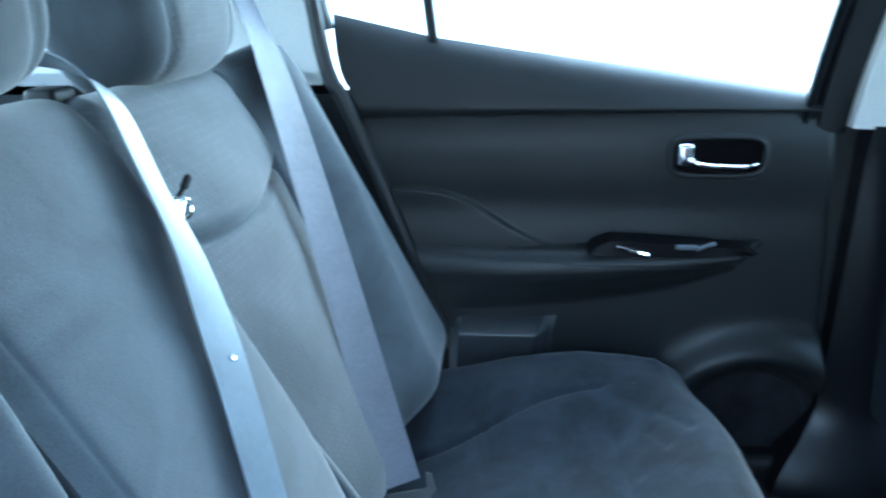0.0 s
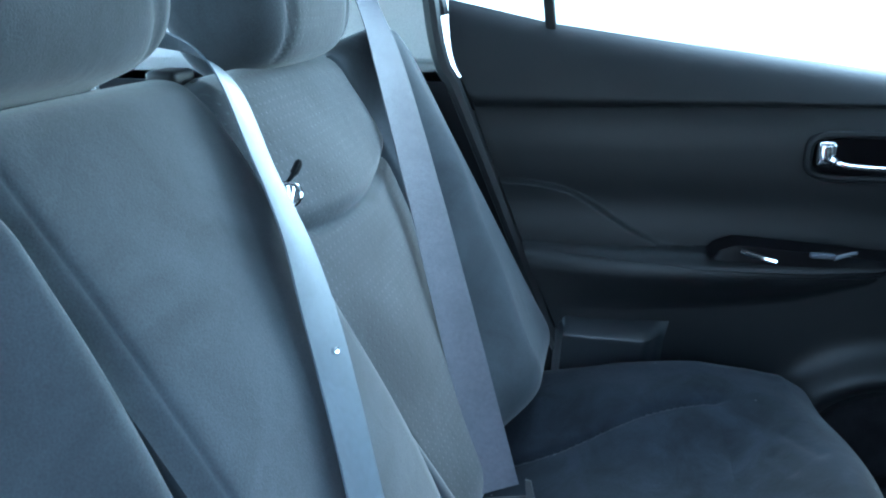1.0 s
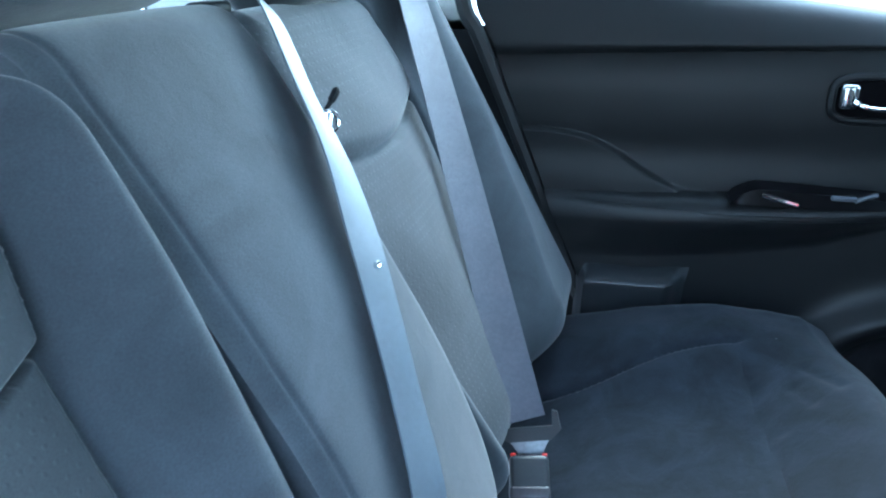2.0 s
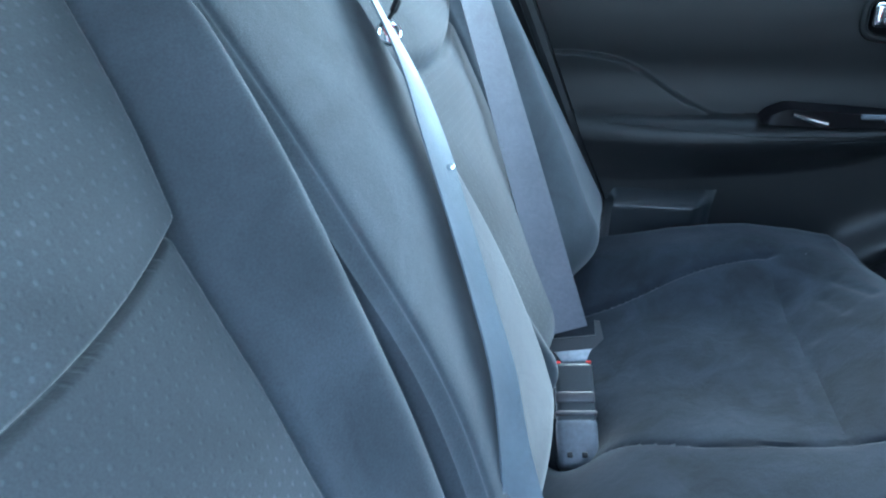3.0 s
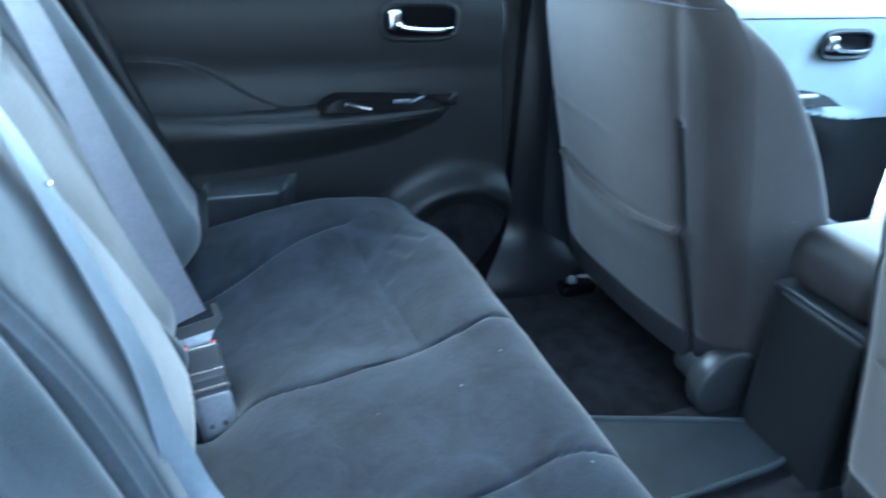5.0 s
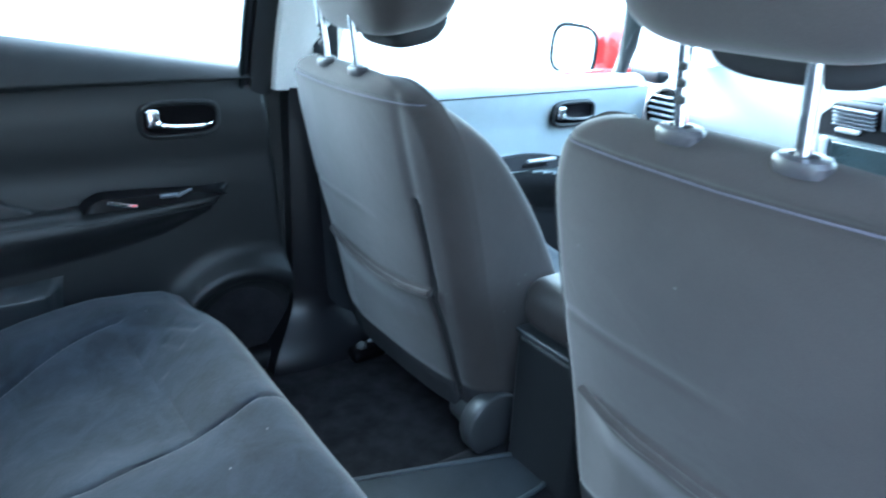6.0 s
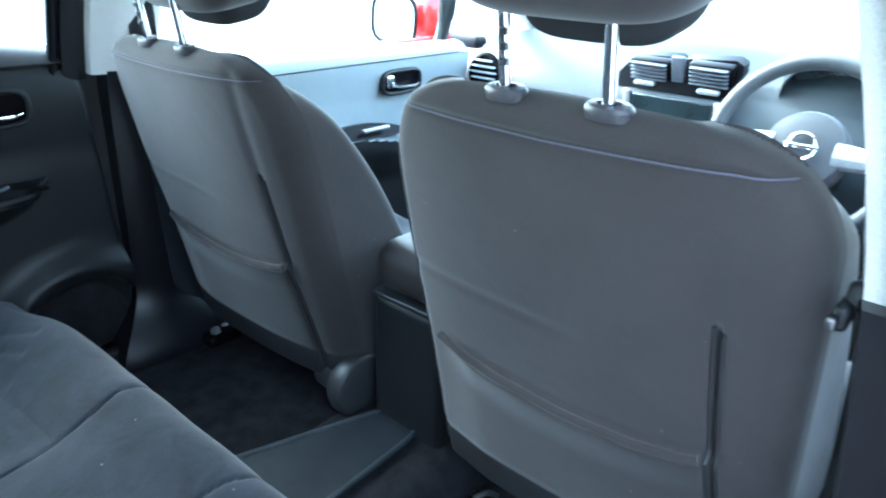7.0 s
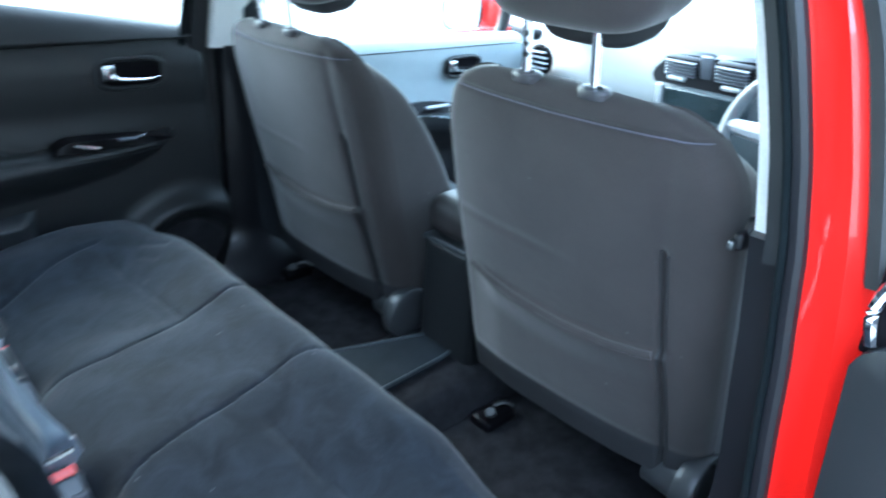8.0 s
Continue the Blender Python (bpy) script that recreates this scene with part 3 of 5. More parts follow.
    part("frame_front", tube([(1.124, 0.70, 0.94), (1.120, 0.685, 1.05), (1.112, 0.655, 1.2), (1.10, 0.615, 1.38)], 0.014, 8, up=(0, 1, 0)), RUBBER, root)
    part("frame_top", tube(curve([(0.60, 0.62, 1.40), (0.85, 0.615, 1.41), (1.09, 0.612, 1.39)], 6), 0.016, 8, up=(0, 1, 0)), RUBBER, root)
    part("window_post", box((0.525, 0.69, 1.20), (0.016, 0.014, 0.36), 0.004, turned(7, -6, 0)), RUBBER, root, "black window divider")
    g = np.array([[(x, 0.715 - 0.10 * k ** 1.5, z0 + (1.40 - z0) * k) for k in np.linspace(0, 1, 7)] for x, z0 in ((0.39, 1.09), (0.54, 1.06), (0.80, 1.02), (1.11, 0.975))])
    part("edge_backing", box((0.44, 0.712, 0.966), (0.14, 0.012, 0.05), 0.002), RUBBER, root)
    glass = part("window_pane", slab(g, (0, 0.004, 0)), GLASS, root, "clear window glass")
    glass.visible_shadow = False
    part("outer_panel", slab(np.array([[(x, 0.80 + 0.03 * math.sin(math.pi * k), 0.30 + 0.68 * k) for k in np.linspace(0, 1, 8)] for x in (0.45, 0.7, 0.95, 1.13)]), (0, 0.01, 0)), PAINT, root, "red painted door skin")
    return root


def front_door_left():
    root = thing("door_2", (1.7, 0.70, 0.36), "closed front door with charcoal trim", "car door", kind="structure")
    zs, xs = np.linspace(0.34, 0.895, 90), np.linspace(1.208, 2.22, 90)
    X, Z = np.meshgrid(xs, zs, indexing="ij")
    zz = Z - (0.735 - 0.06 * smooth01(1.7, 2.1, X))
    arm = smooth01(0.012, -0.012, zz) * (1 - smooth01(-0.03, -0.14, zz))
    Y = 0.668 - 0.062 * arm * smooth01(2.10, 1.85, X) * smooth01(1.26, 1.42, X) - 0.012 * smooth01(0.80, 0.89, Z)
    part("trim_panel", slab(np.dstack([X, Y + 0.004, Z]), np.dstack([X, 0 * Y + 0.72, Z])), SOFT_TRIM, root, "charcoal door trim panel")
    # cells above the armrest take the brightened vinyl, as if lit
    above = (zz[1:, 1:] + zz[:-1, :-1]) / 2 > -0.012
    skin("upper_panel", np.dstack([X, Y, Z]), above, DOOR_TOP_LIT, root, (0, -1, 0), "upper door panel, paled in colour for the light on it")
    P = np.array([[(x, 0.652 + 0.05 * (1 - math.cos(k * math.pi / 2)), 0.899 + (0.945 - 0.02 * (x - 1.2) - 0.899) * math.sin(k * math.pi / 2)) for k in np.linspace(0, 1, 10)] for x in np.linspace(1.235, 2.2, 30)])
    part("upper_trim", slab(P, np.dstack([P[..., 0], 0 * P[..., 1] + 0.72, P[..., 2] - 0.003])), DOOR_TOP_LIT, root)
    handle_set(root, 1.868, 2.006, 0.812, 0.870, 0.655)
    a = np.linspace(0, 1, 20)
    outline = [(1.62 + 0.30 * t, 0.603, 0.728 - 0.01 * t) for t in a] + [(1.62 + 0.30 * t, 0.625, 0.733 + 0.028 * math.sin(math.pi * t) ** 0.6 - 0.01 * t) for t in a[::-1]]
    plate = part("switch_plate", prism(outline, (0, 0.02, -0.002)), GLOSS, root, "glossy black switch plate")
    part("window_switch", box((1.80, 0.606, 0.744), (0.09, 0.012, 0.008), 0.003), SILVER, plate)
    part("frame_rear", tube([(1.225, 0.70, 0.92), (1.22, 0.675, 1.1), (1.20, 0.62, 1.38)], 0.013, 8, up=(0, 1, 0)), RUBBER, root)
    part("frame_top", tube(curve([(1.20, 0.62, 1.40), (1.6, 0.615, 1.405), (1.85, 0.60, 1.37), (2.1, 0.64, 1.25)], 6), 0.015, 8, up=(0, 1, 0)), RUBBER, root)
    g = np.array([[(x, 0.715 - 0.09 * k ** 1.5, z0 + (z1 - z0) * k) for k in np.linspace(0, 1, 7)] for x, z0, z1 in ((1.23, 0.94, 1.39), (1.6, 0.93, 1.40), (2.0, 0.92, 1.30), (2.15, 0.91, 1.12))])
    glass = part("window_pane", slab(g, (0, 0.004, 0)), GLASS, root, "clear window glass")
    glass.visible_shadow = False
    part("outer_panel", slab(np.array([[(x, 0.80 + 0.03 * math.sin(math.pi * k), 0.30 + 0.62 * k) for k in np.linspace(0, 1, 8)] for x in (1.14, 1.5, 1.9, 2.3)]), (0, 0.01, 0)), PAINT, root, "red painted door skin")
    return root


def front_door_right():
    root = thing("door_3", (1.7, -0.70, 0.36), "closed driver's door in charcoal and red", "car door", kind="structure")
    P = np.dstack(np.meshgrid(np.linspace(1.232, 2.22, 20), np.linspace(0.34, 0.93, 30), indexing="ij"))
    Y = -0.668 + 0.05 * smooth01(0.75, 0.72, P[..., 1]) * (1 - smooth01(0.70, 0.60, P[..., 1]))
    G = np.dstack([P[..., 0], Y, P[..., 1]])
    part("trim_panel", slab(G, np.dstack([G[..., 0], 0 * Y - 0.72, G[..., 2]])), TRIM, root, "charcoal door trim panel")
    g = np.array([[(x, -0.715 + 0.09 * k ** 1.5, z0 + (z1 - z0) * k) for k in np.linspace(0, 1, 7)] for x, z0, z1 in ((1.23, 0.94, 1.39), (1.6, 0.93, 1.40), (2.0, 0.92, 1.30), (2.15, 0.91, 1.12))])
    glass = part("window_pane", slab(g, (0, -0.004, 0)), GLASS, root, "clear window glass")
    glass.visible_shadow = False
    part("outer_panel", slab(np.array([[(x, -0.83 - 0.02 * math.sin(math.pi * k), 0.30 + 0.62 * k) for k in np.linspace(0, 1, 8)] for x in (1.22, 1.5, 1.9, 2.3)]), (0, -0.01, 0)), PAINT, root, "red painted door skin")
    part("frame_top", tube(curve([(1.20, -0.62, 1.40), (1.6, -0.615, 1.405), (1.85, -0.60, 1.37), (2.1, -0.64, 1.25)], 6), 0.015, 8, up=(0, 1, 0)), RUBBER, root)
    return root


def rear_door_right():
    """The open rear door: it stands out from its hinges beside the pillar."""
    root = thing("door_4", (1.12, -0.80, 0.36), "open red rear door with dark trim", "car door", kind="structure")
    ys = np.linspace(0, 1, 40)
    P = []
    for z in np.linspace(0.36, 0.955, 40):
        start = -0.772 + 0.012 * (z - 0.73) / 0.19 - 0.10 * smooth01(0.895, 0.975, z) - 0.02 * smooth01(0.6, 0.4, z)
        P.append([(1.035 + 0.07 * k - 0.03 * math.sin(min(1, k * 8) * math.pi / 2), start - 0.72 * k, z) for k in ys])
    P = np.array(P)
    part("trim_panel", slab(P, (0.06, 0, 0)), SOFT_TRIM, root, "dark door trim panel")
    Q = np.array([[(1.115 + 0.06 * k, -0.792 - 0.76 * k, z) for k in np.linspace(0, 1, 10)] for z in np.linspace(0.30, 0.985, 20)])
    part("door_shell", slab(Q, (0.06, 0, 0)), PAINT, root, "red painted door shell")
    part("window_frame", tube(curve([(1.085, -0.757, 0.955), (1.085, -0.737, 1.04), (1.085, -0.705, 1.15), (1.085, -0.66, 1.28), (1.09, -0.70, 1.40), (1.12, -1.0, 1.41), (1.15, -1.3, 1.36), (1.17, -1.5, 1.05)], 8), 0.017, 8, up=(1, 0, 0)), RUBBER, root, "black window frame")
    latch = part("hinge_plate", box((1.055, -0.775, 0.945), (0.012, 0.030, 0.085), 0.004), GLOSS, root, "black fitting with bright metal")
    part("bright_clip", tube(curve([(1.046, -0.770, 0.915), (1.044, -0.764, 0.945), (1.044, -0.770, 0.972), (1.046, -0.785, 0.975)], 6), 0.006, 8), CHROME, latch)
    return root


rear_door_left()
front_door_left()
front_door_right()
rear_door_right()

# ---- rear seat ----
S_ORIGIN, S_UP, S_OUT = np.array((0.52, 0.0, 0.60)), np.array((-0.4472, 0, 0.8944)), np.array((0.8944, 0, 0.4472))


def on_back(y, s, w):
    """A point of the reclined rear backrest: across, up along it, out from it."""
    y, s, w = np.broadcast_arrays(np.asarray(y, float), np.asarray(s, float), np.asarray(w, float))
    return S_ORIGIN + s[..., None] * S_UP + w[..., None] * S_OUT + y[..., None] * np.array((0, 1.0, 0))


def back_section(yl, yr, s0, s1, relief, roll=0.045, corner=0.06, ny=150, ns=170, roll_sides=(1, 1), tight=1.0):
    """A padded section between yl and yr; relief(y, s) gives its swelling and seams."""
    u, v = ease(ny), ease(ns)
    s = s0 + (s1 - s0) * v
    yl, yr = yl(s) if callable(yl) else yl, yr(s) if callable(yr) else yr
    t = np.clip(1 - (s1 - s) / corner, 0, 1)
    inset = corner * (1 - np.sqrt(1 - np.minimum(t, 0.999) ** 2)) * 0.9
    a, b = yl + inset * roll_sides[0], yr - inset * roll_sides[1]
    Y = a[None, :] + (b - a)[None, :] * u[:, None]
    S = np.broadcast_to(s[None, :], Y.shape)
    near = np.minimum(np.minimum(np.where(roll_sides[0], (Y - a[None, :]) * tight, 9), np.where(roll_sides[1], b[None, :] - Y, 9)), s1 - S)
    W = relief(Y, S) - roll_off(near, roll)
    return Y, S, W


def split_pad(names, Y, S, W, inside, mats, root):
    """The face of a section as two parts, insert and surround, with a plain back."""
    P = on_back(Y, S, W)
    yc, sc = (Y[1:, 1:] + Y[:-1, :-1]) / 2, (S[1:, 1:] + S[:-1, :-1]) / 2
    keep = inside(yc, sc)
    skin(names[0], P, keep, mats[0], root, S_OUT, "dotted cloth insert")
    surround = skin(names[1], P, ~keep, mats[1], root, S_OUT)
    part("backrest_shell", shell_back(P), mats[1], surround)


def shell_back(P, depth=0.10):
    """Sides and back that close a padded face."""
    Q = P - depth * S_OUT
    v, f = slab(P, Q)
    n = (P.shape[0] - 1) * (P.shape[1] - 1)
    return tidy((v, f[n:]))


rear_seat = thing("rear_seat", (0.6, 0, 0.40), "dark grey suede-cloth rear bench seat, slightly worn", "car seat")


def seam_in(s):
    return np.interp(s, (0.0, 0.076, 0.15, 0.23, 0.30, 0.36, 0.41, 0.46, 0.53), (0.200, 0.192, 0.185, 0.177, 0.171, 0.163, 0.149, 0.137, 0.120))


def right_relief(Y, S):
    c = seam_in(S)
    y = -Y
    bol_in = smooth01(c + 0.004, np.maximum(0.098, c - 0.080), y) * (0.026 + 0.032 * smooth01(0.05, 0.45, S))
    bol_out = smooth01(0.455, 0.54, y) * 0.050 * smooth01(0.02, 0.12, S)
    w = bol_in + bol_out + 0.012 * np.sin(np.pi * np.clip((y - c) / (0.455 - c), 0, 1)) * (1 - smooth01(0.40, 0.5, S))
    cross = 0.340 + 0.022 * ((y - 0.31) / 0.145) ** 2
    on = (y > c) * (y < 0.455)
    hor = (groove(S - cross, 0.0026, 0.009) - 0.008 * smooth01(-0.002, 0.005, S - cross) * smooth01(0.14, 0.01, S - cross)) * on
    w = w - groove(y - c, 0.004, 0.007) - groove(y - 0.455, 0.004, 0.007) - hor
    return w + 0.0016 * np.sin(34 * S + 9 * Y) * np.sin(27 * Y)


def draw_in(s):
    """How far the gap beside the centre section bends outwards near the bench."""
    return 0.048 * np.clip((0.25 - s) / 0.25, 0, 1) ** 2


Y, S, W = back_section(-0.615, lambda s: -0.098 - draw_in(s), -0.02, 0.528, right_relief, roll=0.029, corner=0.09, ny=260, ns=420)
split_pad(("backrest_insert", "backrest"), Y, S, W, lambda y, s: (-y > seam_in(s)) & (-y < 0.455) & (s < 0.5), (DOTTED, SUEDE), rear_seat)


def left_relief(Y, S):
    c = seam_in(S)
    outer = 0.475 - 0.10 * smooth01(0.36, 0.0, S)
    bol_in = smooth01(c + 0.01, c - 0.04, Y) * 0.036
    bol_out = smooth01(outer, outer + 0.10, Y) * 0.056 * smooth01(-0.10, -0.01, S)
    w = bol_in + bol_out - roll_off(S + 0.022, 0.05) + 0.010 * np.sin(np.pi * np.clip((Y - c) / (outer - c), 0, 1))
    cross = 0.338 + 0.024 * ((Y - 0.31) / 0.145) ** 2
    w = w - groove(Y - c, 0.004, 0.007) - groove(Y - outer, 0.005, 0.009) * (S < 0.50)
    w = w - (groove(S - cross, 0.006, 0.007) - 0.010 * smooth01(-0.006, 0.02, S - cross) * smooth01(0.16, 0.03, S - cross)) * (Y > c) * (Y < outer)
    return w + 0.0016 * np.sin(31 * S + 7 * Y) * np.sin(25 * Y + 1)


Y, S, W = back_section(0.152, 0.622, -0.02, 0.515, left_relief, roll=0.040, corner=0.075)
split_pad(("backrest_insert", "backrest"), Y, S, W, lambda y, s: (y > seam_in(s)) & (y < 0.475 - 0.10 * smooth01(0.36, 0.0, s)) & (s < 0.5), (DOTTED, SUEDE), rear_seat)


def centre_relief(Y, S):
    w = 0.028 - 0.006 * ((Y - 0.02) / 0.12) ** 2 - roll_off(S - 0.004, 0.034) + 0.020 * np.sin(np.pi * np.clip((S + 0.05) / 0.6, 0, 1))
    edge = Y + 0.094 + 0.85 * draw_in(S)
    w = w - groove(edge - 0.017, 0.0020, 0.0016) - 0.010 * np.exp(-(np.maximum(edge, 0) / 0.014) ** 2)
    return w + 0.0012 * np.sin(24 * S + 30 * Y) * smooth01(0.5, 0.2, S)


Y, S, W = back_section(lambda s: -0.094 - 0.85 * draw_in(s), lambda s: 0.150 - 0.055 * np.clip((0.09 - s) / 0.09, 0, 1) ** 2, 0.0, 0.515, centre_relief, roll_sides=(0, 1), roll=0.036, corner=0.06, ny=220)
P = on_back(Y, S, W)
part("centre_backrest", slab(P, P - 0.14 * S_OUT), SUEDE, rear_seat, "smooth padded centre backrest")

# bench cushion: a long profile swept across the car
prof = curve([(0.45, 0.500), (0.53, 0.528), (0.59, 0.567), (0.66, 0.592), (0.77, 0.608), (0.84, 0.628), (0.885, 0.646), (0.918, 0.634), (0.938, 0.595), (0.935, 0.52), (0.915, 0.44), (0.905, 0.37)], 14)
RIM_X, RIM_Z = (0.45, 0.55, 0.66, 0.77, 0.84, 0.885, 0.915, 0.94), (0.532, 0.588, 0.618, 0.630, 0.629, 0.622, 0.604, 0.560)
FRONT = int(np.argmax(prof[:, 0]))
cy = -0.60 + 1.19 * ease(420)
CX = np.zeros((len(cy), len(prof)))
CY, CZ = CX.copy(), CX.copy()
for i, y in enumerate(cy):
    e = np.clip((abs(y + 0.01) - 0.33) / 0.26, 0, 0.999)
    pull = 0.020 * (1 - math.sqrt(1 - e * e))
    x = prof[:, 0] - pull * smooth01(0.66, 0.93, prof[:, 0])
    z = prof[:, 1].copy()
    drop = roll_off(np.minimum(y + 0.60, 0.59 - y), 0.052)
    inner = abs(y + 0.025)
    wing = smooth01(0.34, 0.52, abs(y + 0.01))
    z = np.where(np.arange(len(z)) < FRONT, z + (np.interp(prof[:, 0], RIM_X, RIM_Z) - z) * wing, z - 0.04 * wing * smooth01(0.44, 0.595, z))
    hollow = 0.022 * smooth01(0.06, 0.28, inner) * smooth01(0.52, 0.40, inner) * smooth01(0.88, 0.78, x) * smooth01(0.5, 0.6, x)
    side = 0.425 + 0.07 * smooth01(0.52, 0.80, x)
    seam_a = y - np.interp(x, (0.55, 0.60, 0.68, 0.80, 0.90), (0.150, 0.134, 0.116, 0.122, 0.114))
    seam_b = y + np.interp(x, (0.55, 0.70, 0.86, 0.90), (0.150, 0.125, 0.116, 0.130))
    seams = groove(seam_a, 0.0026, 0.0042) + groove(seam_a, 0.012, 0.0015) + groove(seam_b, 0.0028, 0.003) + groove(seam_b, 0.012, 0.0012)
    seams = seams + (groove(inner - side, 0.004, 0.006) + groove(inner - side, 0.016, 0.003)) * smooth01(0.80, 0.78, x)
    seams = seams + (groove(x - 0.792 - 0.012 * math.sin(8 * y), 0.005, 0.004) + groove(x - 0.792, 0.02, 0.002)) * smooth01(0.13, 0.17, inner) * smooth01(0.50, 0.44, inner)
    for (xa, ya), (xb, yb) in (((0.800, 0.392), (0.812, 0.305)), ((0.852, 0.405), (0.874, 0.350)), ((0.835, 0.372), (0.846, 0.336))):
        along = np.clip((y - ya) / (yb - ya), 0, 1)
        seams = seams + 0.0030 * np.exp(-((x - xa - (xb - xa) * along) / 0.006) ** 2) * math.exp(-(max(0.0, abs(y - (ya + yb) / 2) - abs(yb - ya) / 2) / 0.008) ** 2)
    pit = 0.045 * np.exp(-((x - 0.555) / 0.035) ** 2) * (math.exp(-((y - 0.165) / 0.04) ** 2) + math.exp(-((y + 0.130) / 0.035) ** 2))
    fall = smooth01(0.94, 0.90, x)
    CX[i], CY[i], CZ[i] = x, y, z - drop * smooth01(0.40, 0.56, z) - (hollow + seams + pit) * fall + 0.0018 * np.sin(33 * x + 21 * y) * np.sin(19 * y)
    CX[i] -= seams * (1 - fall) * 0.9
P = np.dstack([CX, CY, CZ])
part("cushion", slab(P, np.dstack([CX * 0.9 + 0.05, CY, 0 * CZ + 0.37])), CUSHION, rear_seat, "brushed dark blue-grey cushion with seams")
part("seat_base", box((0.72, -0.01, 0.41), (0.36, 1.14, 0.10), 0.02), RUBBER, rear_seat)


def headrest(name, root, at, size, lean, mats, split=0.6, label="", lip=0.0):
    """A rounded pillow with a front panel; at: the middle of its bottom."""
    w, d, h = size
    a, b = np.linspace(-np.pi / 2, np.pi / 2, 40), np.linspace(-np.pi, np.pi, 73)
    A, Bn = np.meshgrid(a, b, indexing="ij")

    def power(x, p):
        return np.sign(x) * np.abs(x) ** p
    x = d / 2 * power(np.cos(A), 0.45) * power(np.cos(Bn), 0.55)
    y = w / 2 * power(np.cos(A), 0.45) * power(np.sin(Bn), 0.50)
    z = h / 2 * power(np.sin(A), 0.62)
    y *= 1 - 0.10 * (z / h + 0.5)
    x += 0.020 * np.cos(np.pi * z / h) * (x > 0) - 0.012
    band = np.abs(np.abs(y) - split * w / 2)
    squeeze = groove(band, 0.005, 0.005) * (x > d * 0.12)
    x = x - squeeze
    z = z - lip * smooth01(-0.2, 0.9, x / (d / 2)) * smooth01(0.1, -0.4, z / h)
    m = turned(0, -lean, 0)
    P = np.array([[np.array(m @ Vector((x[i, j], y[i, j], z[i, j] + h / 2))) for j in range(x.shape[1])] for i in range(x.shape[0])]) + np.array(at)
    keep = ((np.abs(y) < split * w / 2) & (x > 0.0))[:-1, :-1]
    away = P - P.reshape(-1, 3).mean(0)
    rest = skin(name, P, ~keep, mats[1], root, away, label)
    skin("front_panel", P, keep, mats[0], rest, away)
    return rest


headrest("headrest", rear_seat, (0.292, 0.372, 1.044), (0.25, 0.12, 0.19), 20, (DOTTED, SUEDE), 0.62, "grey suede-cloth headrest")
headrest("headrest", rear_seat, (0.300, 0.000, 1.066), (0.245, 0.115, 0.17), 20, (SUEDE, SUEDE), 0.62, "grey suede-cloth headrest")
headrest("headrest", rear_seat, (0.292, -0.36, 1.052), (0.27, 0.12, 0.19), 20, (DOTTED, SUEDE), 0.62, "grey suede-cloth headrest")
for y in (0.33, 0.42, -0.04, 0.07, -0.31, -0.40):
    part("headrest_post", tube([(0.285, y, 1.0), (0.270, y, 1.10)], 0.006, 10), CHROME, rear_seat)
part("belt_guide", box((0.250, 0.205, 1.050), (0.03, 0.035, 0.016), 0.005), TRIM, rear_seat, "black plastic belt guide")

# ---- belts and buckles ----


def tongue_and_buckle(name, top, low, across, red_shows, label):
    """A buckle standing at the bench, from low to top, with its release button."""
    top, low = np.array(top, float), np.array(low, float)
    up = top - low
    length = np.linalg.norm(up)
    up /= length
    across = np.array(across, float) - up * np.dot(across, up)
    across /= np.linalg.norm(across)
    nor = np.cross(across, up)
    m = Matrix(np.column_stack([across, nor, up]).tolist())
    root = thing(name, tuple(low), label, "seat belt buckle")

    def place(c, size, r):
        return box(tuple(low + across * c[0] + nor * c[1] + up * c[2]), size, r, m)
    body = part("buckle_body", place((0, 0, length * 0.46), (0.043, 0.021, length * 0.92), 0.006), SATIN, root)
    part("buckle_sleeve", place((0, 0, length * 0.20), (0.0455, 0.0235, length * 0.46), 0.008), TONGUE, root, "grey lower sleeve")
    part("sleeve_ridge", place((0, 0.0, length * 0.46), (0.0460, 0.0240, 0.006), 0.0025), COLLAR, root)
    for x in (-0.009, 0.007):
        part("rivet", place((x, 0.0118, length * 0.10), (0.006, 0.003, 0.006), 0.0012), RUBBER, root)
    part("light_band", place((0, 0.001, length * 0.60), (0.0440, 0.0212, length * 0.12), 0.004), COLLAR, root)
    if red_shows:
        part("button_slot", place((0, 0.006, length * 0.92 + 0.011), (0.022, 0.006, 0.004), 0.001), RUBBER, body)
    if red_shows:
        part("release_button", place((0, 0.001, length * 0.92 + 0.0035), (0.034, 0.016, 0.014), 0.0018), RED, body, "red release button")
    else:
        for x in (-0.017, 0.017):
            part("button_corner", place((x, 0.002, length * 0.92 + 0.0005), (0.006, 0.010, 0.003), 0.001), RED, body, "red corner of the release button")
    return root, m, low, up, across, nor


